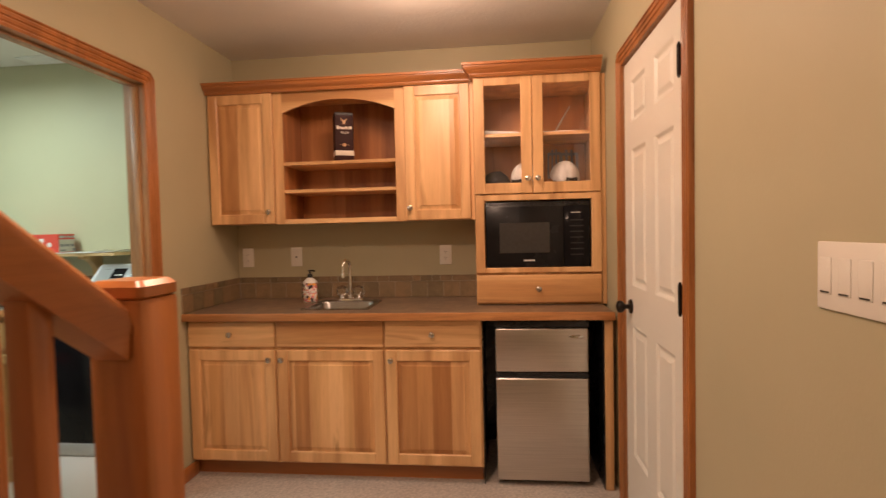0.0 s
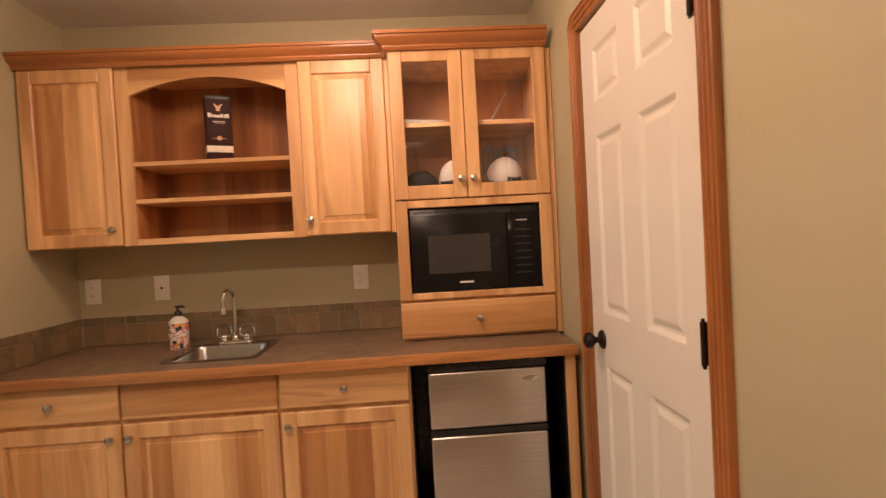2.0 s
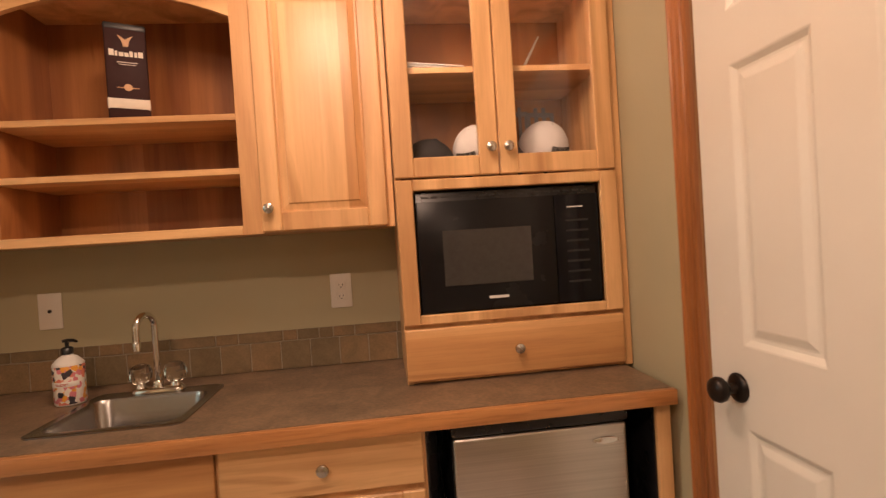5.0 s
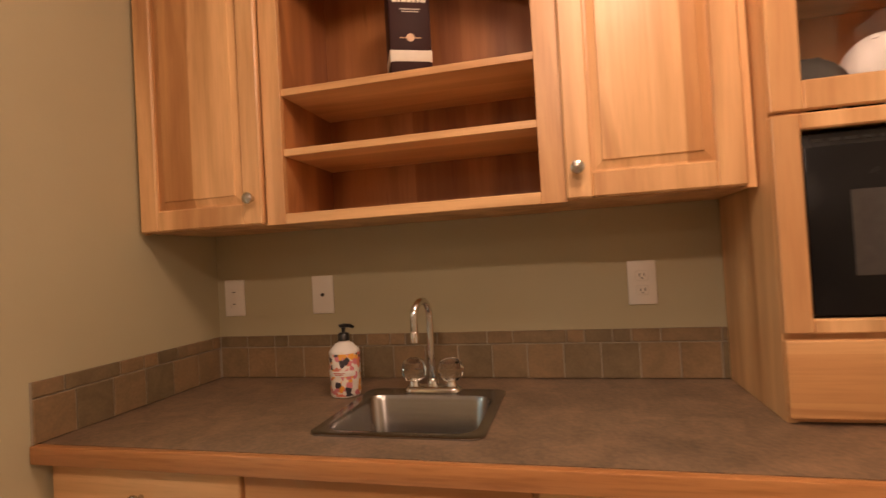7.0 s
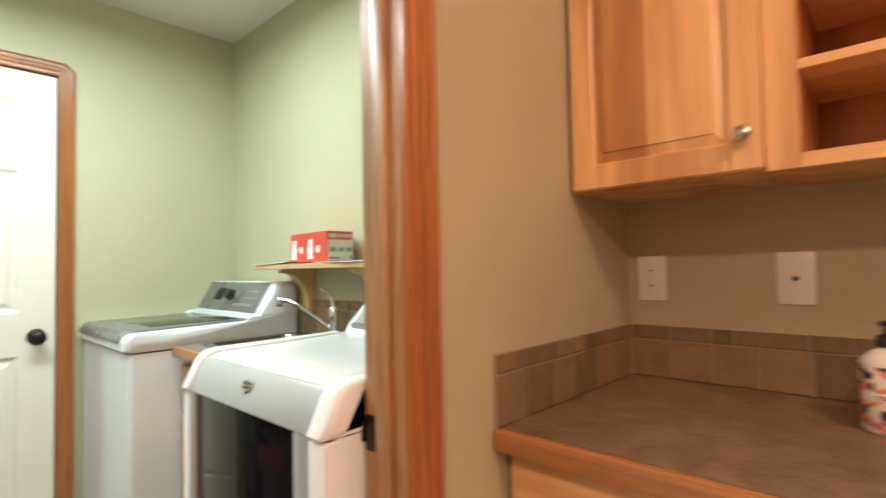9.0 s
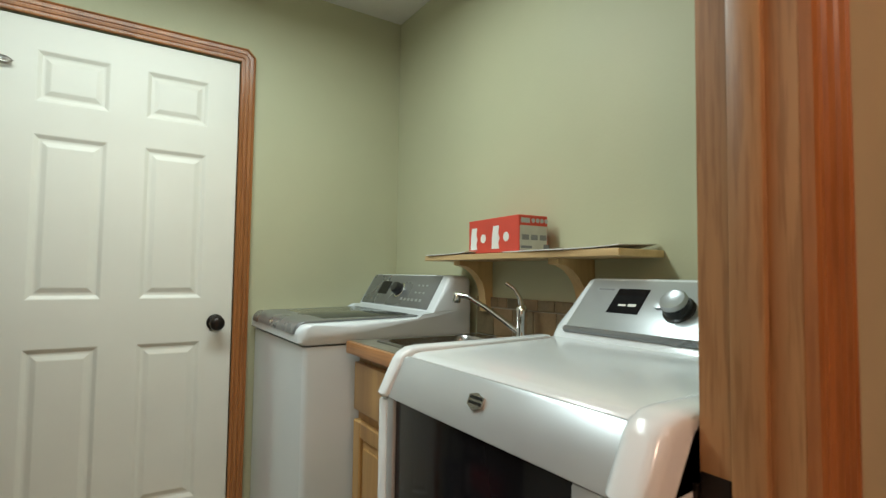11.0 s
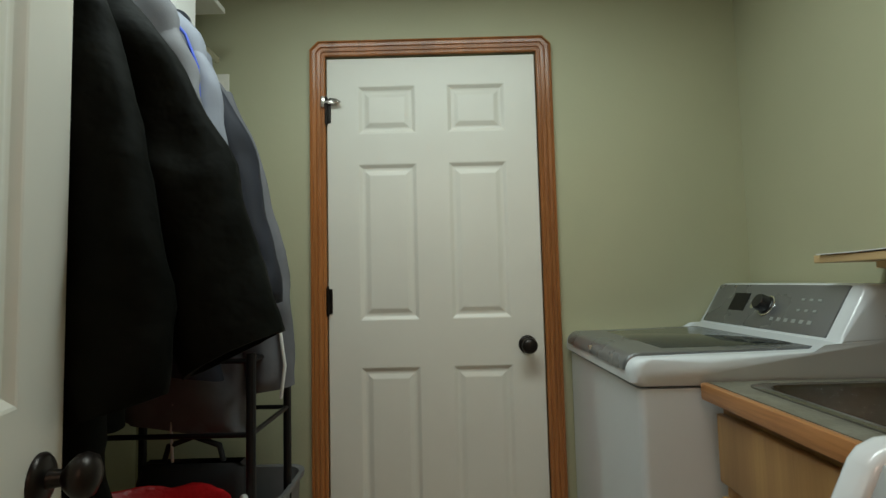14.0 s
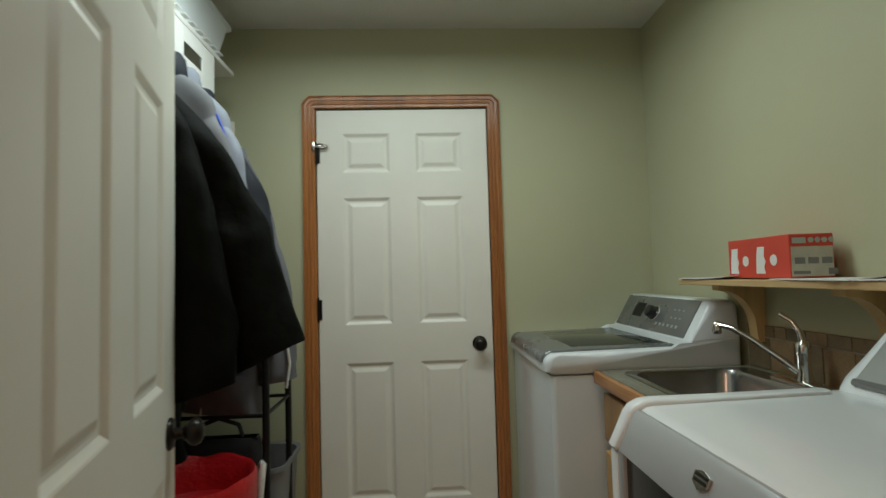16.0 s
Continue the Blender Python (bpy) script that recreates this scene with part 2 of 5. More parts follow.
def tube(bm, pts, r, n=10):
    """A round bar along points; r may be one radius or one a point."""
    pts = [Vector(p) for p in pts]
    rs = r if isinstance(r, (list, tuple)) else [r] * len(pts)
    loops, ref = [], None
    for i, p in enumerate(pts):
        d = (pts[min(i + 1, len(pts) - 1)] - pts[max(i - 1, 0)]).normalized()
        if ref is None:
            ref = d.orthogonal().normalized()
        ref = (ref - d * ref.dot(d)).normalized()
        s = d.cross(ref)
        loops.append([p + (ref * math.cos(2 * math.pi * k / n) + s * math.sin(2 * math.pi * k / n)) * rs[i] for k in range(n)])
    return loft(bm, loops)


def prism(bm, poly, axis, a, b):
    """A flat outline drawn out along an axis from a to b."""
    f = {"x": lambda u, v, h: (h, u, v), "y": lambda u, v, h: (u, h, v), "z": lambda u, v, h: (u, v, h)}[axis]
    return loft(bm, [[f(u, v, a) for u, v in poly], [f(u, v, b) for u, v in poly]])


def part(parent, name, bm, material, label="", smooth=30.0, kind=""):
    """A mesh under parent; its vertices are given in the parent thing's frame."""
    me = bpy.data.meshes.new(name)
    bm.to_mesh(me)
    bm.free()
    me.materials.append(material)
    for p in me.polygons:
        p.use_smooth = smooth > 0
    if smooth:
        me.set_sharp_from_angle(angle=radians(smooth))
    if name in ("keys", "marking", "slots", "vent", "stickers", "marker", "digits", "emblem", "button", "front_print", "badge_bar", "ribs"):
        kind = kind or "stuff"
    ob = new(name, me)
    if parent is not None:
        ob.parent = parent
    return tagged(ob, label, "", "", kind)


def thing(name, x, y, z, label, category, group="", turn=0.0, kind=""):
    ob = new(name)
    ob.empty_display_size = 0.05
    ob.matrix_basis = pose(x, y, z, 0, 0, turn)
    return tagged(ob, label, category, group, kind)


def solid(name, bm, material, label, category="", kind="structure", smooth=30.0):
    ob = part(None, name, bm, material, label, smooth, kind)
    return tagged(ob, "", category)


def panel_leaf(bm_frame, bm_panel, w, h, t, stile, rails, cols, back=False, lift=0.003, slope=0.022, sink=0.008, bev=0.0025):
    """A framed leaf in x 0..w, z 0..h, its face at y = 0 and its back at y = t. rails: the panels' (bottom, top); cols: their (left, right)."""
    xs = [0.0] + [c for col in cols for c in col] + [w]
    for i in range(0, len(xs), 2):
        box(bm_frame, xs[i], xs[i + 1], 0, t, 0, h, bev, 1)
    zs = [0.0] + [c for r in rails for c in r] + [h]
    for (l, r) in cols:
        for i in range(0, len(zs), 2):
            box(bm_frame, l - 0.001, r + 0.001, 0.0004, t - 0.0004, zs[i], zs[i + 1], bev, 1)
        for (lo, hi) in rails:
            faces = [(sink, lift, 1)] + ([(t - sink, t - lift, -1)] if back else [])
            box(bm_panel, l - 0.004, r + 0.004, sink, t - sink if back else t - 0.004, lo - 0.004, hi + 0.004)
            for base, top, s in faces:
                g = 0.006
                q = [(g, base - s * 0.0001), (g, base - s * 0.0005), (g + slope, base - s * 0.005), (g + slope + 0.0015, top + s * 0.0006), (g + slope + 0.006, top)]
                loft(bm_panel, [[(l + a, y, lo + a), (r - a, y, lo + a), (r - a, y, hi - a), (l + a, y, hi - a)] for a, y in q])


# ---- structure ----
XR, YN, XW, YL, YS, H, HL = 2.275, 0.0, -2.01, -0.22, -2.45, 2.45, 2.42
YHALL = -5.2
bm = box(bmesh.new(), 0.0, XR, YHALL, YN, -0.12, 0.0)
solid("floor_kitchen", bm, CARPET, "beige carpet floor of the kitchenette and hall", "floor")
bm = box(bmesh.new(), XW, -0.004, YS, YL, -0.12, -0.004)
solid("floor_laundry", bm, VINYL, "beige vinyl floor of the laundry room", "floor")
bm = box(bmesh.new(), -0.098, XR + 0.12, YHALL - 0.12, YN + 0.12, H, H + 0.12)
solid("ceiling_kitchen", bm, CEIL, "off-white lightly textured ceiling of the kitchenette", "ceiling")
bm = box(bmesh.new(), XW - 0.12, -0.10, YS - 0.12, YL + 0.12, HL, HL + 0.12)
solid("ceiling_laundry", bm, CEIL, "off-white lightly textured ceiling of the laundry", "ceiling")
bm = box(bmesh.new(), -0.12, XR + 0.12, YN, YN + 0.12, -0.12, H)
solid("wall_north", bm, PAINT, "olive tan painted wall behind the kitchenette", "wall")
# laundry doorway: y -1.62 to -0.86, 2.06 high
DY0, DY1, DZ = -1.635, -0.862, 2.06
bm = bmesh.new()
box(bm, -0.10, 0, DY1 + 0.019, YN, -0.12, H)
box(bm, -0.10, 0, YHALL, DY0 - 0.019, -0.12, H)
box(bm, -0.10, 0, DY0 - 0.019, DY1 + 0.019, DZ + 0.019, H)
solid("wall_west", bm, PAINT, "olive tan painted wall with the laundry doorway", "wall")
RY0, RY1, RZ = -1.51, -0.745, 2.06
bm = bmesh.new()
box(bm, XR, XR + 0.12, RY1 + 0.019, YN, -0.12, H)
box(bm, XR, XR + 0.12, YHALL, RY0 - 0.019, -0.12, H)
box(bm, XR, XR + 0.12, RY0 - 0.019, RY1 + 0.019, RZ + 0.019, H)
solid("wall_east", bm, PAINT, "olive tan painted wall with a white door", "wall")
bm = box(bmesh.new(), -0.12, XR + 0.12, YHALL - 0.12, YHALL, -0.12, H)
solid("wall_south", bm, PAINT, "olive tan painted wall closing the hall", "wall")
bm = box(bmesh.new(), XR + 0.12, XR + 0.17, RY0 - 0.1, RY1 + 0.1, -0.12, RZ + 0.1)
solid("wall_closet", bm, PAINT, "plain wall closing the space behind the white door", "wall")
bm = box(bmesh.new(), XW - 0.12, -0.10, YL, YL + 0.12, -0.12, HL)
solid("wall_laundry_north", bm, PAINT_L, "olive green painted laundry wall above the machines", "wall")
LY0, LY1, LZ = -1.757, -0.972, 2.045
bm = bmesh.new()
box(bm, XW - 0.12, XW, LY1 + 0.003, YL, -0.12, HL)
box(bm, XW - 0.12, XW, YS, LY0 - 0.003, -0.12, HL)
box(bm, XW - 0.12, XW, LY0 - 0.003, LY1 + 0.003, LZ + 0.003, HL)
solid("wall_laundry_west", bm, PAINT_L, "olive green painted laundry wall with a white door", "wall")
bm = box(bmesh.new(), XW - 0.17, XW - 0.12, LY0 - 0.1, LY1 + 0.1, -0.12, LZ + 0.1)
solid("wall_outside", bm, PAINT, "plain wall closing the space behind the laundry door", "wall")
bm = box(bmesh.new(), XW - 0.12, -0.10, YS - 0.12, YS, -0.12, HL)
solid("wall_laundry_south", bm, PAINT_L, "olive green painted laundry wall behind the coats", "wall")
bm = bmesh.new()
box(bm, 0, 0.012, YHALL, DY0 - 0.09, 0, 0.08, 0.004)
box(bm, 0, 0.012, DY1 + 0.075, -0.54, 0, 0.08, 0.004)
box(bm, XR - 0.012, XR, YHALL, RY0 - 0.09, 0, 0.08, 0.004)
solid("baseboard_kitchen", bm, OAK_Y, "reddish oak baseboard along the hall walls", "baseboard")


def casing(name, at, out, u0, u1, top, w=0.07, clip=0.032, floor=0.0):
    """Fluted door casing on the wall x = at, its face towards out (+1 or -1), round an opening u0..u1 in y."""
    inner = [(u0, floor), (u0, top), (u0, top), (u1, top), (u1, top), (u1, floor)]
    outer = [(u0 - w, floor), (u0 - w, top + w - clip), (u0 - w + clip, top + w), (u1 + w - clip, top + w), (u1 + w, top + w - clip), (u1 + w, floor)]
    prof = [(0, 0), (0, 0.011), (0.06, 0.014), (0.16, 0.014), (0.2, 0.0105), (0.26, 0.0105), (0.3, 0.015), (0.46, 0.0165), (0.5, 0.0125), (0.55, 0.0125),
            (0.59, 0.0175), (0.76, 0.0185), (0.8, 0.0145), (0.85, 0.0145), (0.89, 0.019), (0.97, 0.018), (1, 0.014), (1, 0)]
    bm = bmesh.new()
    loops = []
    for (iu, iz), (ou, oz) in zip(inner, outer):
        loops.append([(at + out * d, iu + (ou - iu) * s, iz + (oz - iz) * s) for s, d in prof])
    loft(bm, loops)
    bmesh.ops.remove_doubles(bm, verts=bm.verts[:], dist=0.00001)
    return solid(name, bm, OAK_Z, "reddish varnished oak door casing with clipped corners", "door casing")


casing("trim_laundry_doorway", 0.0, 1, DY0, DY1, DZ)
casing("trim_white_door", XR, -1, RY0, RY1, RZ)
casing("trim_laundry_door", XW, 1, LY0, LY1, LZ, 0.058, floor=-0.004)


def jamb(name, x0, x1, u0, u1, top, stop_x):
    bm = bmesh.new()
    box(bm, x0, x1, u0 - 0.019, u0, 0, top, 0.001, 1)
    box(bm, x0, x1, u1, u1 + 0.019, 0, top, 0.001, 1)
    box(bm, x0, x1, u0 - 0.019, u1 + 0.019, top, top + 0.019, 0.001, 1)
    box(bm, stop_x, stop_x + 0.034, u0, u0 + 0.011, 0, top - 0.011, 0.003)
    box(bm, stop_x, stop_x + 0.034, u1 - 0.011, u1, 0, top - 0.011, 0.003)
    box(bm, stop_x, stop_x + 0.034, u0, u1, top - 0.011, top, 0.003)
    return solid(name, bm, OAK_JAMB, "varnished oak door jamb with a stop strip", "door jamb")


OAK_JAMB = wood("oak_jamb", (0.17, 0.08, 0.03), (0.50, 0.27, 0.115), "z", 0, 0.42, 2.2)
jamb("trim_laundry_jamb", -0.10, 0.0, DY0, DY1, DZ, -0.062)
jamb("trim_white_door_jamb", XR, XR + 0.12, RY0, RY1, RZ, XR + 0.04)
bm = box(bmesh.new(), -0.0985, -0.066, DY1 - 0.0025, DY1 + 0.002, 0.905, 0.965, 0.001, 1)
box(bm, -0.106, -0.0985, DY1 - 0.006, DY1 + 0.002, 0.918, 0.952, 0.001, 1)
solid("strike_plate", bm, BRONZE, "dark bronze strike plate let into the oak jamb", "strike plate", "")

ROWS6 = [(0.285, 0.885), (1.052, 1.627), (1.740, 1.922)]


def six_panel(parent, w, h, rows=ROWS6, t=0.035):
    """White moulded six-panel leaf in x 0..w, face at y = 0: one pressed skin a side, each panel a groove round a raised field."""
    m, c, e = w * 0.148, w * 0.425, 0.003
    xs = [e, m, c, w - c, w - m, w - e]
    zs = [e] + [q for r in rows for q in r] + [h - e]
    rings = [(0.0, 0.0), (0.004, 0.0012), (0.015, 0.0085), (0.021, 0.0092), (0.026, 0.0085), (0.040, 0.0028), (0.044, 0.002)]
    bm = bmesh.new()
    for side in (0, 1):
        def at(x, y, z):
            return bm.verts.new((x, t - y if side else y, z))
        grid = [[at(x, 0, z) for z in zs] for x in xs]
        for i in range(5):
            for j in range(len(zs) - 1):
                if i % 2 and j % 2:
                    ring = [grid[i][j], grid[i + 1][j], grid[i + 1][j + 1], grid[i][j + 1]]
                    for a, y in rings[1:]:
                        nxt = [at(xs[i] + a, y, zs[j] + a), at(xs[i + 1] - a, y, zs[j] + a), at(xs[i + 1] - a, y, zs[j + 1] - a), at(xs[i] + a, y, zs[j + 1] - a)]
                        for k in range(4):
                            bm.faces.new((ring[k], ring[(k + 1) % 4], nxt[(k + 1) % 4], nxt[k]))
                        ring = nxt
                    bm.faces.new(ring)
                else:
                    bm.faces.new((grid[i][j], grid[i + 1][j], grid[i + 1][j + 1], grid[i][j + 1]))
        # eased edge towards the middle of the thickness
        q = [(e, 0, e), (w - e, 0, e), (w - e, 0, h - e), (e, 0, h - e)]
        o = [(0, e, 0), (w, e, 0), (w, e, h), (0, e, h)]
        p = [(0, t / 2, 0), (w, t / 2, 0), (w, t / 2, h), (0, t / 2, h)]
        loops = [[at(*v) for v in lp] for lp in (q, o, p)]
        for u, v in zip(loops, loops[1:]):
            for k in range(4):
                bm.faces.new((u[k], u[(k + 1) % 4], v[(k + 1) % 4], v[k]))
    bmesh.ops.remove_doubles(bm, verts=bm.verts[:], dist=0.00005)
    bmesh.ops.recalc_face_normals(bm, faces=bm.faces[:])
    return part(parent, "leaf", bm, DOORWHITE, "", 6)


def knob(parent, x, z, s, t=0.035, both=True):
    for side in ((-1, 1) if both else (-1,)):
        bm = bmesh.new()
        y = 0 if side < 0 else t
        prof = [(0.0325, 0), (0.0325, 0.004), (0.027, 0.009), (0.012, 0.011), (0.010, 0.026), (0.018, 0.032), (0.0265, 0.041), (0.0285, 0.050), (0.0245, 0.060), (0.012, 0.066), (0.002, 0.067)]
        lathe(bm, x, y, [(r, side * q) for r, q in prof], 24, "y", z)
        part(parent, "knob", bm, BRONZE, "dark bronze round knob", 50)


def hinge(parent, x, z, y=-0.004):
    bm = box(bmesh.new(), x - 0.016, x + 0.016, y - 0.001, y + 0.016 if y < -0.01 else y + 0.004, z - 0.045, z + 0.045, 0.001, 1)
    lathe(bm, x, y - 0.004, [(0.0065, -0.048), (0.0065, 0.048)], 10, "z", z)
    lathe(bm, x, y - 0.004, [(0.004, -0.055), (0.004, 0.055)], 8, "z", z)
    part(parent, "hinge", bm, BRONZE, "dark bronze butt hinge")


def door(name, x, y, turn, w, h, knob_x, hinge_x, label, hy=-0.004, mid=1.125, rows=ROWS6):
    d = thing(name, x, y, 0.008, label, "door", "", turn, "structure")
    six_panel(d, w, h, rows)
    knob(d, knob_x, 0.955, 1)
    for z in (0.22, mid, 1.83):
        hinge(d, hinge_x, z, hy)
    return d


# shut white door in the east wall; its leaf runs from the knob side (north) to the hinges (south)
door("door_1", XR + 0.004, RY1 - 0.003, -90, RY1 - RY0 - 0.006, 2.045, 0.092, RY1 - RY0 - 0.012, "white six-panel door, shut, with dark bronze knob", -0.016, 1.078, [(0.285, 0.872), (1.050, 1.652), (1.765, 1.945)])
# shut laundry door
ld = door("door_2", XW + 0.002, LY0 + 0.003, 90, LY1 - LY0 - 0.006, 2.03, LY1 - LY0 - 0.068, 0.0, "white six-panel door, shut, with dark round knob")
bm = box(bmesh.new(), -0.015, 0.05, -0.016, -0.008, 1.855, 1.867, 0.002)
box(bm, -0.018, -0.004, -0.02, 0.0, 1.84, 1.882, 0.002)
tube(bm, [(0.015, -0.02, 1.872), (0.04, -0.026, 1.866), (0.056, -0.022, 1.858), (0.04, -0.02, 1.852), (0.012, -0.02, 1.853)], 0.003, 8)
part(ld, "latch", bm, NICKEL, "small metal swing latch")
# open laundry-side leaf, swung back past a right angle
od = thing("door_3", -0.112, DY0 - 0.012, 0.008, "white six-panel door standing wide open into the laundry", "door", "", 194.8, "structure")
six_panel(od, 0.765, 2.04)
knob(od, 0.703, 0.955, 1)
for z in (0.22, 1.05, 1.83):
    hinge(od, 0.0, z, 0.037)

# ---- kitchenette: base cabinets ----
CT = 0.905
YB = -0.60


def cab_knob(parent, x, y, z, out=-1):
    bm = bmesh.new()
    prof = [(0.007, 0), (0.007, 0.003), (0.0055, 0.006), (0.006, 0.012), (0.013, 0.017), (0.0155, 0.021), (0.0145, 0.026), (0.008, 0.029), (0.001, 0.030)]
    lathe(bm, x, y, [(r, out * q) for r, q in prof], 18, "y", z)
    part(parent, "knob", bm, NICKEL, "round satin nickel knob", 50)


def front_door(cab, x0, x1, z0, z1, y, knob_at=None, fw=0.058, frame_mat=None, panel_mat=None, t=0.02):
    """A raised-panel cabinet door with its face at y."""
    f, p = bmesh.new(), bmesh.new()
    w, h = x1 - x0, z1 - z0
    panel_leaf(f, p, w, h, t, fw, [(fw, h - fw)], [(fw, w - fw)], False, 0.002, 0.017, 0.011, 0.004)
    m = Matrix.Translation((x0, y, z0))
    bmesh.ops.transform(f, matrix=m, verts=f.verts[:])
    bmesh.ops.transform(p, matrix=m, verts=p.verts[:])
    d = part(cab, "door", f, frame_mat or HICK_Z, "", 12)
    part(d, "panel", p, panel_mat or HICK_PANEL, "raised panel of varied wood strips", 8)
    if knob_at:
        cab_knob(d, knob_at[0], y, knob_at[1])
    return d


def drawer_front(cab, x0, x1, z0, z1, y, knobs=True, m=None, name="drawer"):
    d = part(cab, name, box(bmesh.new(), x0, x1, y, y + 0.02, z0, z1, 0.005, 3), m or HICK_DRAWER)
    if knobs:
        cab_knob(d, (x0 + x1) / 2, y, (z0 + z1) / 2)
    return d


base = thing("base_cabinet", 0, 0, 0, "varnished hickory base cabinet with three doors and drawer fronts", "cabinet")
bm = bmesh.new()
box(bm, 0.003, 1.60, YB + 0.02, -0.012, 0.09, 0.74)
box(bm, 0.003, 0.58, YB + 0.02, -0.012, 0.74, CT - 0.0385)
box(bm, 1.02, 1.60, YB + 0.02, -0.012, 0.74, CT - 0.0385)
box(bm, 0.58, 1.02, YB + 0.02, YB + 0.04, 0.74, CT - 0.0385)
part(base, "body", bm, HICK_Z)
part(base, "toe_kick", box(bmesh.new(), 0.004, 1.595, -0.53, -0.05, 0.001, 0.09), OAK_X, "dark stained toe kick")
SPL = [0.006, 0.503, 1.093, 1.597]
for i in range(3):
    a, b = SPL[i] + 0.005, SPL[i + 1] - 0.005
    front_door(base, a, b, 0.10, 0.705, YB, ((b - 0.03) if i == 0 else (a + 0.03), 0.655))
    drawer_front(base, a, b, 0.722, 0.858, YB, i != 1)

counter = thing("countertop", 0, 0, CT - 0.038, "brown mottled laminate countertop with an oak front edge", "countertop")
SX0, SX1, SY0, SY1 = 0.632, 0.972, -0.500, -0.215
bm = bmesh.new()
for b in ((0.003, SX0, -0.62, -0.003), (SX1, 2.25, -0.62, -0.003), (SX0, SX1, -0.62, SY0), (SX0, SX1, SY1, -0.003)):
    box(bm, b[0], b[1], b[2], b[3], 0, 0.038)
part(counter, "top", bm, LAMINATE)
part(counter, "edge", box(bmesh.new(), 0.003, 2.255, -0.642, -0.6203, -0.002, 0.0385, 0.004), OAK_EDGE, "varnished oak edge strip")
leg = thing("end_panel", 2.21, 0, 0, "varnished hickory end panel carrying the counter beside the fridge", "panel")
part(leg, "board", box(bmesh.new(), 0.0, 0.04, -0.61, -0.004, 0.001, CT - 0.041, 0.003), HICK_Z)
# black sheets added on the recess walls to give its deep shade
nook = thing("nook_shade_sheets", 1.60, 0, 0, "black sheets added for the shade in the fridge recess", "panel", kind="structure")
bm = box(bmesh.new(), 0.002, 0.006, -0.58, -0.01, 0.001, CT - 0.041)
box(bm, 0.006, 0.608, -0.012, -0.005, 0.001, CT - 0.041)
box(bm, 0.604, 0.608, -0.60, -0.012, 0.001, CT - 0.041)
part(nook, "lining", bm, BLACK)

# sink
sink = thing("bar_sink", 0, 0, CT, "small square stainless steel bar sink let into the counter", "sink")
cx, cy, w, d = (SX0 + SX1) / 2, (SY0 + SY1) / 2, SX1 - SX0, SY1 - SY0
bm = bmesh.new()
ox, oy, ow, odp = 0.80, -0.335, 0.385, 0.375
loft(bm, [rrect(ox, oy, ow, odp, 0.03, 0.0005), rrect(ox, oy, ow, odp, 0.03, 0.004), rrect(ox, oy, ow - 0.012, odp - 0.012, 0.026, 0.006), rrect(cx, cy, w - 0.004, d - 0.004, 0.045, 0.005),
          rrect(cx, cy, w - 0.016, d - 0.016, 0.045, -0.006), rrect(cx, cy, w - 0.03, d - 0.03, 0.045, -0.11), rrect(cx, cy, w - 0.05, d - 0.05, 0.04, -0.135), rrect(cx, cy, w - 0.12, d - 0.12, 0.03, -0.142)], False, True)
part(sink, "basin", bm, STEEL_SINK, "", 50)
bm = lathe(bmesh.new(), cx, cy, [(0.04, -0.1415), (0.04, -0.138), (0.03, -0.138), (0.02, -0.1405), (0.002, -0.1405)], 20)
part(sink, "drain", bm, CHROME)

fx, fy = 0.798, -0.178
faucet = thing("bar_faucet", fx, fy, CT + 0.006, "chrome gooseneck bar faucet with clear acrylic knobs", "faucet")
bm = bmesh.new()
loft(bm, [rrect(0, 0, 0.155, 0.048, 0.02, 0), rrect(0, 0, 0.155, 0.048, 0.02, 0.008), rrect(0, 0, 0.14, 0.036, 0.016, 0.015)])
lathe(bm, 0, 0, [(0.017, 0.014), (0.015, 0.03), (0.0105, 0.036)], 16)
for s in (-1, 1):
    lathe(bm, s * 0.052, 0, [(0.016, 0.013), (0.013, 0.025), (0.008, 0.034), (0.008, 0.044)], 14)
part(faucet, "base", bm, CHROME, "", 50)
bm = bmesh.new()
R = 0.042
dirx, diry = -0.22, -0.975
pts = [(0, 0, 0.03), (0, 0, 0.12), (0, 0, 0.205)] + [(dirx * R * (1 - math.cos(a)), diry * R * (1 - math.cos(a)), 0.205 + R * math.sin(a)) for a in [math.pi * k / 10 for k in range(1, 11)]]
pts.append((dirx * 2 * R, diry * 2 * R, 0.168))
tube(bm, pts, 0.0098, 14)
lathe(bm, dirx * 2 * R, diry * 2 * R, [(0.0085, 0.175), (0.0115, 0.172), (0.0115, 0.145), (0.008, 0.145)], 14)
part(faucet, "spout", bm, CHROME, "", 50)
for s in (-1, 1):
    bm = lathe(bmesh.new(), s * 0.052, 0, [(0.009, 0.028), (0.024, 0.032), (0.034, 0.046), (0.035, 0.063), (0.028, 0.082), (0.014, 0.089), (0.002, 0.090)], 11)
    part(faucet, "handle", bm, ACRYLIC, "faceted clear acrylic handle", 10)

# backsplash tiles
splash = thing("backsplash", 0, 0, CT, "two courses of brown slate-look tiles above the counter", "backsplash", kind="structure")
part(splash, "grout", box(box(bmesh.new(), 0.0065, 1.568, -0.0065, -0.001, 0.0005, 0.138), 0.001, 0.0065, -0.635, -0.001, 0.0005, 0.138), GROUT)
TILES = {}


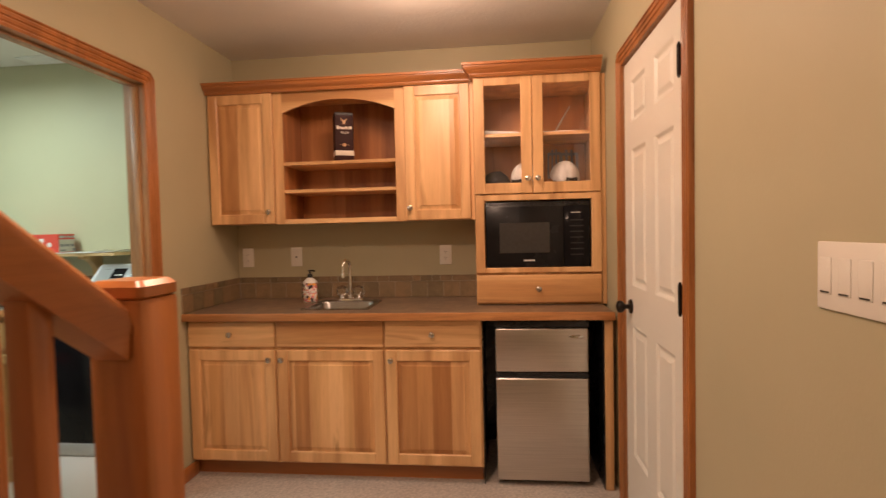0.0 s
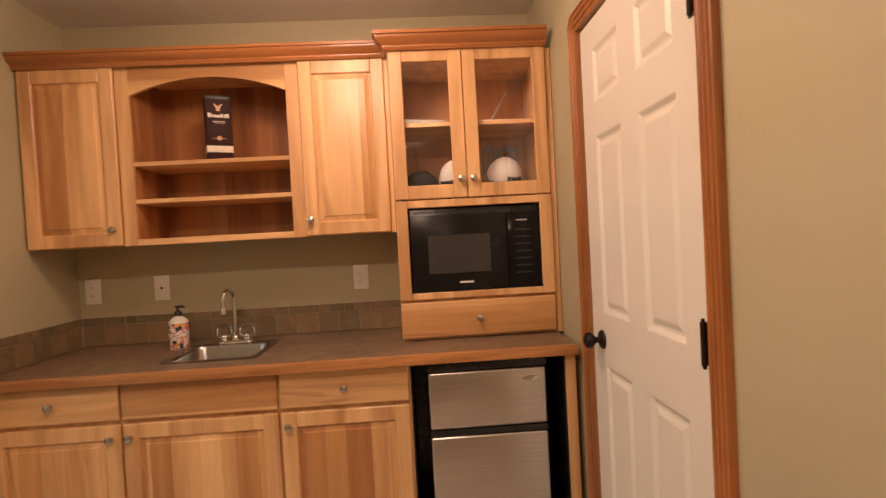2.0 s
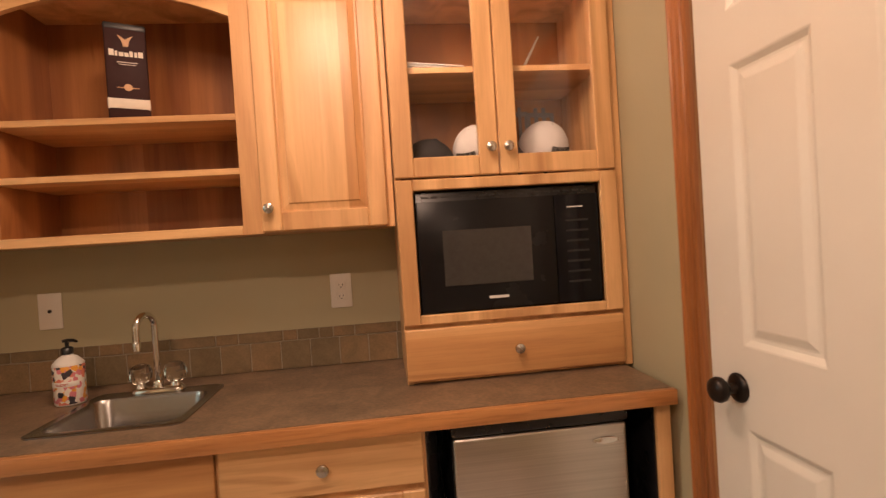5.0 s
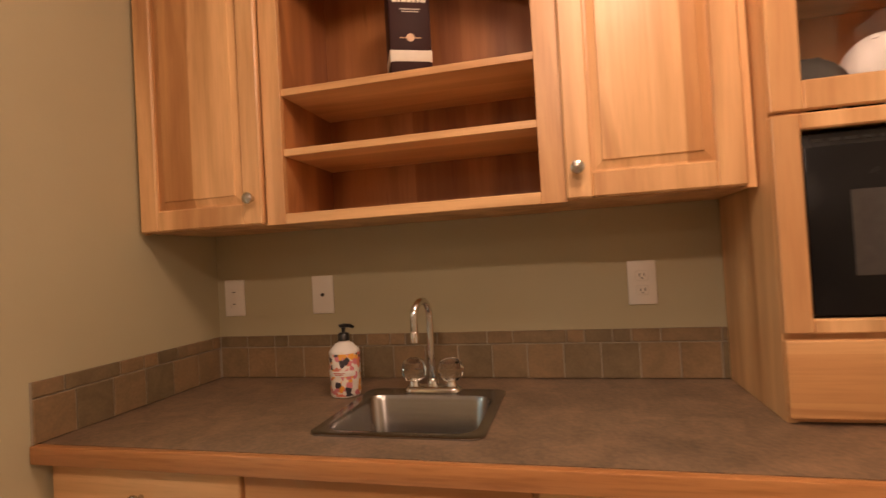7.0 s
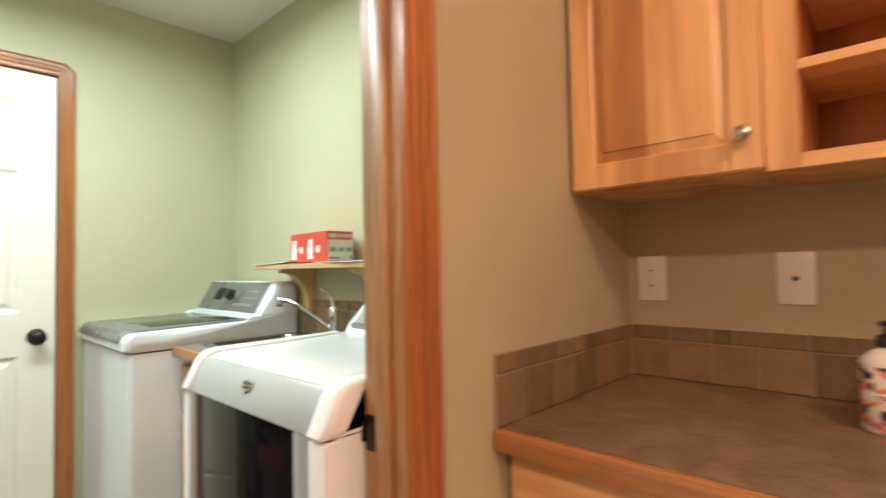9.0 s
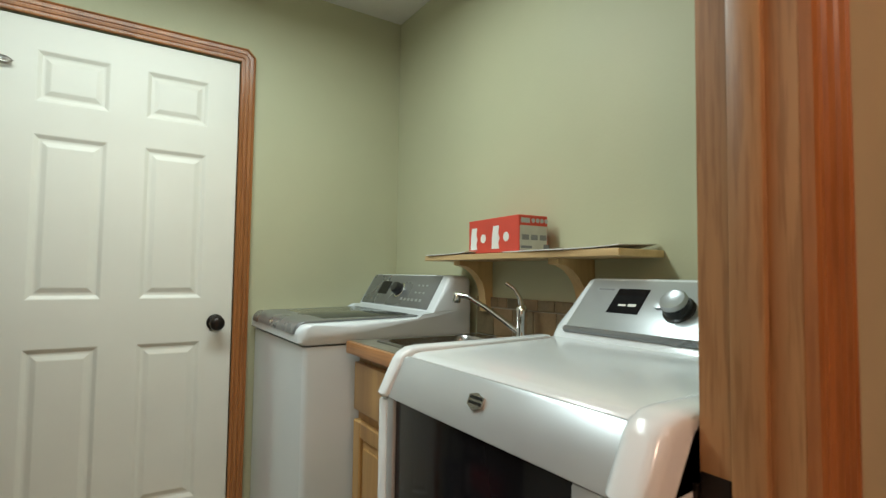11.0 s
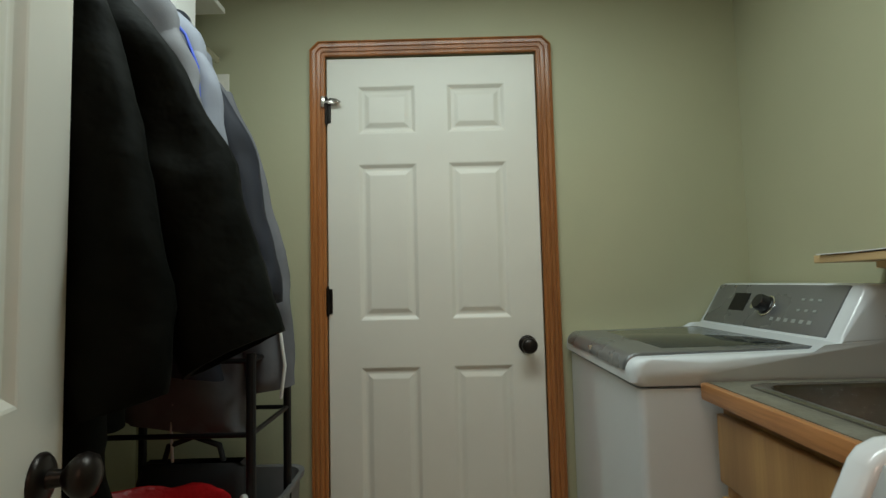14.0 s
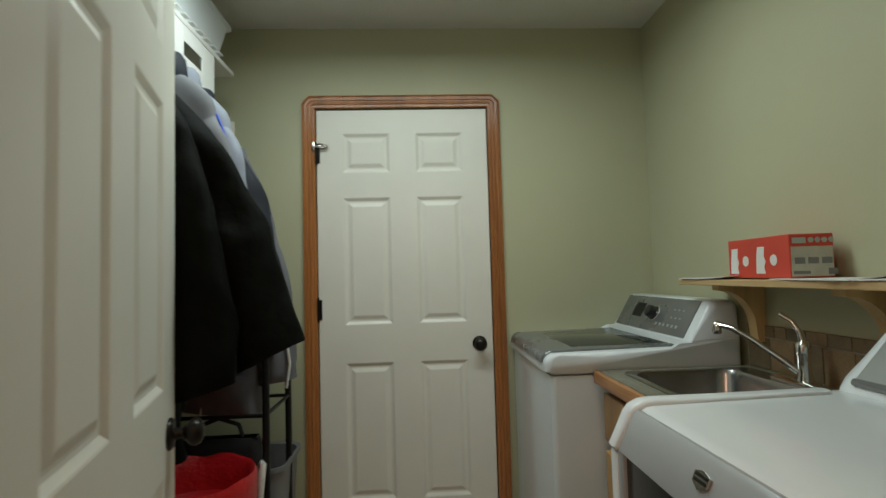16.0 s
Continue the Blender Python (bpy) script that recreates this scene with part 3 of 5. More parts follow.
def tile(parent, w, h, m):
    key = (round(w, 3), h)
    if key not in TILES:
        me = bpy.data.meshes.new("tile")
        t = box(bmesh.new(), 0, w, -0.0105, -0.004, 0, h, 0.0014, 1)
        t.to_mesh(me)
        t.free()
        me.materials.append(TILE)
        TILES[key] = me
    ob = new("tile", TILES[key])
    ob.parent = parent
    ob.matrix_basis = m


rnd = random.Random(5)


def tile_run(parent, length, place, z0=0.002):
    x = 0.0
    while x < length - 0.01:
        w = min(0.099, length - x)
        tile(parent, w, 0.097, place(x) @ Matrix.Translation((0, 0, z0)))
        x += w + 0.004
    x = 0.0
    while x < length - 0.01:
        w = min(rnd.choice((0.046, 0.072, 0.098, 0.149)), length - x)
        tile(parent, w, 0.035, place(x) @ Matrix.Translation((0, 0, z0 + 0.101)))
        x += w + 0.004


# ---- upper cabinets ----
YU = -0.305
UB, UT = 1.38, 2.152
upper = thing("upper_cabinet", 0, 0, UB, "hickory wall cabinet with arched open shelves between two doors", "cabinet")
bm = bmesh.new()
box(bm, 0.003, 0.435, YU + 0.018, -0.004, 0.004, UT - UB)
box(bm, 1.14, 1.566, YU + 0.018, -0.004, 0.004, UT - UB)
box(bm, 0.435, 1.14, YU + 0.018, -0.004, 0.002, 0.022)
box(bm, 0.435, 1.14, YU + 0.018, -0.004, UT - UB - 0.02, UT - UB)
part(upper, "body", bm, HICK_Z)
# inner faces of the open bay, in the hickory tone darkened as though shaded
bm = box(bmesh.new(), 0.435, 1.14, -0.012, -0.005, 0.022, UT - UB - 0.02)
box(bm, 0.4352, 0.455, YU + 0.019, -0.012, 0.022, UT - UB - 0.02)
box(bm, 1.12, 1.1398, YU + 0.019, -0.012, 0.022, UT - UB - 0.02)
part(upper, "lining", bm, HICK_SHADED, "hickory cabinet interior, colour darkened for shade")
for a, b in ((0.003, 0.012), (0.40, 0.455), (1.12, 1.18), (1.54, 1.568)):
    part(upper, "stile", box(bmesh.new(), a, b, YU, YU + 0.018, 0, UT - UB, 0.001, 1), HICK_Z)
part(upper, "rail", box(bmesh.new(), 0.455, 1.12, YU, YU + 0.018, 0.0, 0.028, 0.002, 1), HICK_X)
bm = bmesh.new()
arch = [(0.455, UT - UB), (0.455, 0.645)] + [(0.455 + 0.665 * k / 24, 0.645 + 0.068 * (1 - (2 * k / 24 - 1) ** 2)) for k in range(1, 24)] + [(1.12, 0.645), (1.12, UT - UB)]
prism(bm, arch, "y", YU + 0.0002, YU + 0.018)
part(upper, "rail", bm, HICK_X, "arched top rail over the open shelves")
for z in (1.741, 1.58):
    part(upper, "shelf", box(bmesh.new(), 0.455, 1.12, YU + 0.006, -0.012, z - UB - 0.019, z - UB, 0.0015, 1), HICK_X)
front_door(upper, 0.010, 0.400, 0.004, UT - UB - 0.012, YU - 0.02, (0.372, 0.072))
front_door(upper, 1.178, 1.548, 0.004, UT - UB - 0.012, YU - 0.02, (1.204, 0.072))


def crown(parent, pts, z, m, scale=1.0):
    """Moulding along a level path of (x, y); it flares towards the right of the way."""
    prof = [(0.0, 0.0), (0.012, 0.0), (0.014, 0.006), (0.018, 0.010), (0.018, 0.016), (0.026, 0.022), (0.038, 0.032), (0.043, 0.043), (0.043, 0.048), (0.05, 0.050), (0.05, 0.062), (0.0, 0.062)]
    loops = []
    for i, p in enumerate(pts):
        p = Vector(p)
        ns = []
        for a, b in ((i - 1, i), (i, i + 1)):
            if a >= 0 and b < len(pts):
                d = (Vector(pts[b]) - Vector(pts[a])).normalized()
                ns.append(Vector((d.y, -d.x)))
        n = ns[0] if len(ns) == 1 else (ns[0] + ns[1]) / (1 + ns[0].dot(ns[1]))
        loops.append([(p.x + n.x * u * scale, p.y + n.y * u * scale, z + v * scale) for u, v in prof])
    part(parent, "crown", loft(bmesh.new(), loops), m, "reddish stained crown moulding")


crown(upper, [(0.003, YU - 0.018), (1.552, YU - 0.018)], UT - UB - 0.012, OAK_X)

# ---- tower with glass doors, microwave frame and drawer ----
TX0, TX1, TY = 1.572, 2.247, -0.388
tower = thing("tower_cabinet", 0, 0, CT, "hickory counter cabinet with glass doors, microwave bay and drawer", "cabinet")
z = lambda q: q - CT
bm = bmesh.new()
box(bm, TX0, TX0 + 0.019, TY + 0.02, -0.004, 0.001, z(2.155))
box(bm, TX1 - 0.019, TX1, TY + 0.02, -0.004, 0.001, z(2.155))
for q in (0.925, 1.082, 1.50, 2.136):
    box(bm, TX0 + 0.019, TX1 - 0.019, TY + 0.021, -0.004, z(q) - 0.019 + 0.002, z(q) + 0.002)
part(tower, "body", bm, HICK_Z)
# back board, its colour darkened too for the shade behind the glass
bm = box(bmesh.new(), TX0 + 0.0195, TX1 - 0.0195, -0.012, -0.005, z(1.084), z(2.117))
part(tower, "back", bm, HICK_SHADED, "hickory cabinet interior, colour darkened for shade")
part(tower, "shelf", box(bmesh.new(), TX0 + 0.02, TX1 - 0.02, TY + 0.04, -0.013, z(1.828), z(1.846), 0.001, 1), HICK_X)
bm = bmesh.new()
box(bm, TX0, TX0 + 0.05, TY, TY + 0.02, z(1.082), z(1.508), 0.003, 1)
box(bm, TX1 - 0.053, TX1, TY, TY + 0.02, z(1.082), z(1.508), 0.003, 1)
box(bm, TX0 + 0.05, TX1 - 0.053, TY + 0.0003, TY + 0.02, z(1.082), z(1.110), 0.003, 1)
box(bm, TX0 + 0.05, TX1 - 0.053, TY + 0.0003, TY + 0.02, z(1.476), z(1.508), 0.003, 1)
part(tower, "microwave_frame", bm, HICK_Z)
drawer_front(tower, TX0, TX1 - 0.003, z(0.918), z(1.070), TY)
xm = 1.886
for a, b, k in ((TX0, xm - 0.002, xm - 0.026), (xm + 0.002, TX1 - 0.002, xm + 0.026)):
    fw = 0.058 if a < 1.7 else 0.056
    bm = bmesh.new()
    box(bm, a, a + fw, TY, TY + 0.02, z(1.514), z(2.15), 0.003, 1)
    box(bm, b - fw, b, TY, TY + 0.02, z(1.514), z(2.15), 0.003, 1)
    box(bm, a + fw, b - fw, TY + 0.0003, TY + 0.02, z(1.514), z(1.572), 0.003, 1)
    box(bm, a + fw, b - fw, TY + 0.0003, TY + 0.02, z(2.098), z(2.15), 0.003, 1)
    d = part(tower, "door", bm, HICK_Z)
    g = part(d, "pane", box(bmesh.new(), a + fw - 0.004, b - fw + 0.004, TY + 0.010, TY + 0.013, z(1.568), z(2.102)), GLASS, "clear glass pane")
    g.visible_shadow = False
    cab_knob(d, k, TY, z(1.592))
crown(tower, [(TX0 - 0.0, YU - 0.02), (TX0 - 0.0, TY - 0.002), (TX1, TY - 0.002)], z(2.143), OAK_X, 1.12)

part(tower, "filler", box(bmesh.new(), TX1 + 0.001, XR - 0.002, TY + 0.014, TY + 0.034, 0.001, z(2.14), 0.002, 1), HICK_Z)

# microwave
mw = thing("microwave", 1.627, TY + 0.012, 1.0845, "black built-in microwave oven in the tower cabinet", "microwave")
W, Hm = 0.562, 0.386
part(mw, "body", box(bmesh.new(), 0, W, 0.012, 0.33, 0.001, Hm, 0.004), BLACK)
part(mw, "door", box(bmesh.new(), 0.002, 0.42, 0, 0.0118, 0.03, Hm - 0.028, 0.003), MWBLACK)
part(mw, "window", box(bmesh.new(), 0.075, 0.345, -0.0015, 0.0005, 0.105, 0.27, 0.001, 1), WINDOWGREY, "dark grey see-through window")
part(mw, "control_panel", box(bmesh.new(), 0.4215, W - 0.002, 0, 0.0118, 0.03, Hm - 0.028, 0.003), BLACKGLOSS)
bm = bmesh.new()
for k in range(7):
    box(bm, 0.455, 0.525, -0.0012, 0.0005, 0.09 + 0.031 * k, 0.096 + 0.031 * k)
part(mw, "keys", bm, KEYGREY, "faint grey key markings")
bm = box(bmesh.new(), 0.205, 0.265, -0.0012, 0.0005, 0.060, 0.068)
box(bm, 0.46, 0.51, -0.0012, 0.0005, 0.318, 0.322)
part(mw, "marking", bm, WHITE, "small pale maker's mark bar")
bm = bmesh.new()
for k in range(18):
    box(bm, 0.02 + k * 0.029, 0.04 + k * 0.029, 0.0105, 0.0125, Hm - 0.018, Hm - 0.012)
part(mw, "vent", bm, KEYGREY)

# fridge
fr = thing("mini_fridge", 1.668, -0.592, 0.0, "two-door mini fridge with brushed steel doors and black body", "refrigerator")
FW = 0.467
part(fr, "body", box(bmesh.new(), 0.002, FW - 0.002, 0.05, 0.53, 0.02, 0.845, 0.006), BLACK)
part(fr, "door", box(bmesh.new(), 0, FW, 0, 0.045, 0.03, 0.562, 0.010, 3), STEEL_X, "brushed steel lower door")
part(fr, "door", box(bmesh.new(), 0, FW, 0, 0.045, 0.592, 0.818, 0.010, 3), STEEL_X, "brushed steel freezer door")
bm = box(bmesh.new(), 0, FW, 0.002, 0.049, 0.565, 0.589, 0.003)
box(bm, -0.004, FW + 0.004, -0.004, 0.3, 0.821, 0.858, 0.008, 3)
part(fr, "trim", bm, BLACK, "black plastic trim and top")
bm = bmesh.new()
lathe(bm, 0, 0, [(1, 0), (1, 0.003), (0.9, 0.004)], 28, "y")
for v in bm.verts:
    v.co = Vector((0.405 + v.co.x * 0.036, -0.001 - v.co.y, 0.775 + v.co.z * 0.0095))
part(fr, "badge", bm, CHROME, "oval chrome badge")
for x in (0.04, FW - 0.04):
    for y in (0.08, 0.48):
        part(fr, "foot", lathe(bmesh.new(), x, y, [(0.018, 0.001), (0.015, 0.021)], 12), BLACK)


# ---- wall plates ----
def plate(name, x, y, z, turn, w, kind, label):
    t = thing(name, x, y, z, label, "outlet" if kind != "switch" else "light switch", "", turn)
    part(t, "plate", box(bmesh.new(), -w / 2, w / 2, -0.006, -0.0005, -0.061, 0.061, 0.003), PLATE)
    bm = bmesh.new()
    if kind == "duplex":
        for s in (-1, 1):
            q = part(t, "socket", box(bmesh.new(), -0.017, 0.017, -0.0085, -0.005, s * 0.02 - 0.014, s * 0.02 + 0.014, 0.004), PLATE)
            for dx in (-0.006, 0.006):
                box(bm, dx - 0.001, dx + 0.001, -0.0088, -0.008, s * 0.02 - 0.003, s * 0.02 + 0.006)
            lathe(bm, 0, 0, [(0.0022, -0.0088), (0.0022, -0.008)], 8, "y", s * 0.02 - 0.008)
        part(t, "slots", bm, SLOT, "dark socket slots")
    elif kind == "jack":
        lathe(bm, 0, 0, [(0.006, -0.009), (0.006, -0.005)], 12, "y", 0.0)
        part(t, "jack", bm, SLOT, "small dark jack")
    elif kind == "decora":
        part(t, "face", box(bmesh.new(), -0.0165, 0.0165, -0.009, -0.005, -0.033, 0.033, 0.002), PLATE)
        for q in (-0.02, 0.02):
            box(bm, -0.005, 0.005, -0.0095, -0.0085, q - 0.0015, q + 0.0015)
        part(t, "slots", bm, SLOT)
    else:
        n = round(w / 0.046)
        for k in range(n - 0):
            cx = -w / 2 + w * (k + 0.5) / n
            part(t, "rocker", box(bmesh.new(), cx - 0.0165, cx + 0.0165, -0.0078, -0.005, -0.033, 0.033, 0.002), PLATE)
            box(bm, cx - 0.012, cx + 0.012, -0.0082, -0.0075, -0.031, -0.028)
        part(t, "marker", bm, SLOT)
    return t


plate("outlet", 0.068, 0, 1.172, 0, 0.075, "decora", "ivory wall outlet plate above the backsplash")
plate("outlet", 0.395, 0, 1.172, 0, 0.075, "jack", "ivory jack plate above the backsplash")
plate("outlet", 1.366, 0, 1.170, 0, 0.075, "duplex", "ivory duplex outlet plate above the backsplash")
plate("light_switch", XR, -2.272, 1.226, -90, 0.20, "switch", "ivory four-gang rocker switch plate on the hall wall")

# ---- newel post and stair rail ----
stair = thing("staircase", 0.35, -2.35, 0, "carpeted stair with varnished oak newel post, handrail and balusters", "staircase", kind="structure")
PX, PY = 0.70, 0.0
bm = bmesh.new()
box(bm, PX - 0.050, PX + 0.050, PY - 0.050, PY + 0.050, 0.001, 1.220, 0.009, 2)
loft(bm, [rrect(PX, PY, 0.094, 0.094, 0.010, 1.2195), rrect(PX, PY, 0.102, 0.102, 0.012, 1.223), rrect(PX, PY, 0.102, 0.102, 0.012, 1.240), rrect(PX, PY, 0.084, 0.084, 0.012, 1.250)])
part(stair, "newel_post", bm, RAIL_Z)
SL = 0.74
bm = bmesh.new()
q0, q1 = PY - 0.057, -2.0
zr = lambda y: 1.165 + SL * (-y - 0.057)
prof = [(-0.030, -0.035), (0.030, -0.035), (0.033, -0.005), (0.037, 0.012), (0.034, 0.028), (0.020, 0.040), (-0.020, 0.040), (-0.034, 0.028), (-0.037, 0.012), (-0.033, -0.005)]
loft(bm, [[(PX + u, y, zr(y) + v * 1.25) for u, v in prof] for y in (q0, q1)])
part(stair, "handrail", bm, RAIL_Y)
for k in range(1, 8):
    y = -0.057 - 0.165 * k + 0.02
    if y > -1.95:
        part(stair, "baluster", box(bmesh.new(), PX - 0.019, PX + 0.019, y - 0.019, y + 0.019, 0.175 * math.floor((-y) / 0.24 + 1) - 0.01, zr(y) - 0.03, 0.003), RAIL_Z)
for k in range(8):
    y0 = -0.02 - 0.24 * k
    part(stair, "step", box(bmesh.new(), -0.345, PX + 0.03, y0 - 0.26, y0, 0.0 if k == 0 else 0.175 * k - 0.02, 0.175 * (k + 1), 0.012), CARPET)

# ---- things on and above the counter ----
soap = thing("soap_bottle", 0.556, -0.205, CT + 0.001, "white soap bottle with a floral label and black pump", "soap bottle")
soap.scale = (1.1, 1.1, 1.0)
m_, nt_, b_ = mat("floral_print", 0.3)
v_ = coords(nt_, (1, 1, 0.8), False)
vo_ = node(nt_, "ShaderNodeTexVoronoi", Scale=84.0)
nt_.links.new(v_, vo_.inputs["Vector"])
hue_ = ramp(nt_, pick(nt_, vo_.outputs["Color"]), [(0.0, (0.75, 0.72, 0.66)), (0.2, (0.66, 0.20, 0.14)), (0.42, (0.78, 0.36, 0.05)), (0.58, (0.04, 0.035, 0.045)), (0.76, (0.62, 0.20, 0.24)), (0.9, (0.78, 0.74, 0.68))])
nt_.nodes[-1].color_ramp.interpolation = "CONSTANT"
nt_.links.new(mix(nt_, ramp(nt_, vo_.outputs["Distance"], [(0.74, (0, 0, 0)), (0.80, (1, 1, 1))]), hue_, (0.78, 0.74, 0.68)), b_.inputs["Base Color"])
FLORAL = m_
RED_INK = speckle("red_ink", (0.45, 0.06, 0.04), 0.08, 20, 0.5)
part(soap, "bottle", lathe(bmesh.new(), 0, 0, [(0.034, 0), (0.0375, 0.004), (0.0375, 0.118), (0.038, 0.122), (0.034, 0.128), (0.022, 0.142), (0.0135, 0.146), (0.0135, 0.150)], 28), WHITE, "", 50)
part(soap, "label", lathe(bmesh.new(), 0, 0, [(0.0376, 0.005), (0.0381, 0.006), (0.0381, 0.117), (0.0376, 0.118)], 28), FLORAL, "floral printed label", 50)
bm2 = lathe(bmesh.new(), 0, 0, [(0.0383, 0.058), (0.0387, 0.059), (0.0387, 0.072), (0.0383, 0.073)], 28)
geom = [f for f in bm2.faces if f.calc_center_median().y > -0.02]
bmesh.ops.delete(bm2, geom=geom, context="FACES")
part(soap, "name_band", bm2, WHITE, "plain white label band", 50)
bm = bmesh.new()
for z0, half in ((0.0665, 0.42), (0.0625, 0.30)):
    arcs = [math.pi * 1.5 + half * (k / 4 - 1) for k in range(9)]
    loft(bm, [[(r * math.cos(a), r * math.sin(a), z0 + h) for r, h in ((0.0386, 0), (0.0392, 0), (0.0392, 0.002), (0.0386, 0.002))] for a in arcs])
part(soap, "marking", bm, RED_INK, "red printed bars")
bm = lathe(bmesh.new(), 0, 0, [(0.0145, 0.150), (0.0145, 0.168), (0.010, 0.172), (0.005, 0.173), (0.005, 0.186), (0.011, 0.187), (0.011, 0.194), (0.004, 0.196)], 18)
tube(bm, [(0.0, 0, 0.191), (0.022, -0.008, 0.1915), (0.033, -0.012, 0.188)], [0.006, 0.005, 0.0035], 8)
part(soap, "pump", bm, BLACK, "black pump top", 50)

carton = thing("whisky_carton", 0.795, -0.225, 1.7415, "dark brown bottle carton with pale band on the shelf", "carton", "", 24)
carton.scale = (1.08, 1.0, 1.03)
CART = speckle("dark_brown_card", (0.036, 0.013, 0.012), 0.15, 20, 0.55)
CART.node_tree.nodes["Principled BSDF"].inputs["Specular IOR Level"].default_value = 0.15
CARTB = speckle("carton_edge_black", (0.010, 0.008, 0.009), 0.15, 20, 0.4)
CREAM = speckle("cream_print", (0.70, 0.62, 0.52), 0.05, 30, 0.5)
GOLD = speckle("gold_print", (0.48, 0.24, 0.08), 0.1, 30, 0.4)
part(carton, "box", box(bmesh.new(), -0.05, 0.05, -0.05, 0.05, 0, 0.272, 0.006), CART)
bm = box(bmesh.new(), -0.0508, 0.0508, -0.0508, 0.0508, 0.026, 0.062, 0.006)
part(carton, "band", bm, CREAM, "cream band")
bm = box(bmesh.new(), -0.0504, 0.0504, -0.0504, 0.0504, 0.25, 0.2735, 0.006)
part(carton, "cap", bm, CARTB)
bm = bmesh.new()
for x0, x1, z0, z1 in ((-0.040, -0.028, 0.178, 0.196), (-0.026, -0.020, 0.178, 0.192), (-0.017, -0.006, 0.178, 0.189), (-0.004, 0.006, 0.178, 0.189), (0.008, 0.016, 0.178, 0.194), (0.019, 0.026, 0.178, 0.192), (0.028, 0.040, 0.178, 0.194), (-0.022, 0.026, 0.160, 0.162), (-0.018, 0.022, 0.154, 0.1555)):
    box(bm, x0, x1, -0.0508, -0.0495, z0, z1)
part(carton, "marking", bm, CREAM, "plain cream printed bars")
bm = bmesh.new()
prism(bm, [(-0.006, 0.206), (0.006, 0.206), (0.009, 0.222), (0.018, 0.238), (0.008, 0.232), (0.0, 0.226), (-0.008, 0.232), (-0.018, 0.238), (-0.009, 0.222)], "y", -0.0508, -0.0495)
lathe(bm, 0, 0, [(0.010, -0.0508), (0.010, -0.0495)], 12, "y", 0.090)
box(bm, -0.026, 0.026, -0.0506, -0.0495, 0.088, 0.090)
part(carton, "emblem", bm, GOLD, "small gold emblem")


def on(place, parent, name, bm, m, label="", smooth=30.0):
    bmesh.ops.transform(bm, matrix=place, verts=bm.verts[:])
    bmesh.ops.recalc_face_normals(bm, faces=bm.faces[:])
    return part(parent, name, bm, m, label, smooth)


def cap(name, x, y, z, turn, m, label, band=None, tip=40.0, lift=0.1, peak=None):
    lean = Matrix.Translation((0, 0, lift)) @ Matrix.Rotation(radians(tip), 4, "X")
    t = thing(name, x, y, z, label, "cap", "", turn)
    bm = bmesh.new()
    loops = []
    for k in range(7):
        a = math.pi / 2 * k / 6.6
        loops.append([(0.082 * math.cos(a) * math.cos(q), 0.092 * math.cos(a) * math.sin(q), 0.002 + 0.098 * math.sin(a)) for q in [2 * math.pi * i / 24 for i in range(24)]])
    loft(bm, loops, False, True)
    lathe(bm, 0, 0, [(0.006, 0.096), (0.008, 0.101), (0.003, 0.104)], 10)
    on(lean, t, "crown", bm, m, "", 60)
    top = [(0.075 * math.cos(q), -0.045 - 0.105 * abs(math.sin(q)), 0.012 - 0.020 * (math.cos(q)) ** 2 + 0.008) for q in [math.pi * i / 14 for i in range(15)]]
    inner = [(0.078 * math.cos(q), -0.03 - 0.055 * abs(math.sin(q)), 0.014) for q in [math.pi * i / 14 for i in range(15)]]
    bm = bmesh.new()
    up = [bm.verts.new(p) for p in inner], [bm.verts.new(p) for p in top]
    dn = [bm.verts.new((p[0], p[1], p[2] - 0.004)) for p in inner], [bm.verts.new((p[0], p[1], p[2] - 0.004)) for p in top]
    for i in range(14):
        bm.faces.new((up[0][i], up[0][i + 1], up[1][i + 1], up[1][i]))
        bm.faces.new((dn[0][i], dn[1][i], dn[1][i + 1], dn[0][i + 1]))
        bm.faces.new((up[1][i], up[1][i + 1], dn[1][i + 1], dn[1][i]))
    bmesh.ops.recalc_face_normals(bm, faces=bm.faces[:])
    on(lean, t, "brim", bm, peak or m, "", 60)
    if band:
        bm = bmesh.new()
        for i in range(4):
            a = math.pi * 1.5 + (i - 1.5) * 0.22
            p = Matrix.Translation((0.078 * math.cos(a), 0.0875 * math.sin(a), 0.05)) @ Matrix.Rotation(a + math.pi / 2, 4, "Z") @ Matrix.Rotation(-0.5, 4, "X")
            s = box(bmesh.new(), -0.0075, 0.0075, -0.004, 0.001, -0.011, 0.011)
            merge(bm, s, p)
        on(lean, t, "marking", bm, band, "plain dark printed bars")
    return t


CLOTHW = speckle("white_cotton", (0.56, 0.53, 0.50), 0.06, 20, 0.85, 0, 700, 0.3)
CLOTHK = speckle("black_cotton", (0.014, 0.013, 0.014), 0.1, 20, 0.8, 0, 700, 0.3)
cap("baseball_cap", 2.075, -0.215, 1.5035, 18, CLOTHW, "white cotton cap with dark lettering and black peak", SLOT, peak=CLOTHK)
cap("baseball_cap", 1.86, -0.20, 1.5035, -35, CLOTHW, "white cotton cap lying in the glass cabinet", SLOT)
cap("baseball_cap", 1.685, -0.24, 1.5035, 60, CLOTHK, "black cap lying in the glass cabinet", None, 20.0, 0.05)


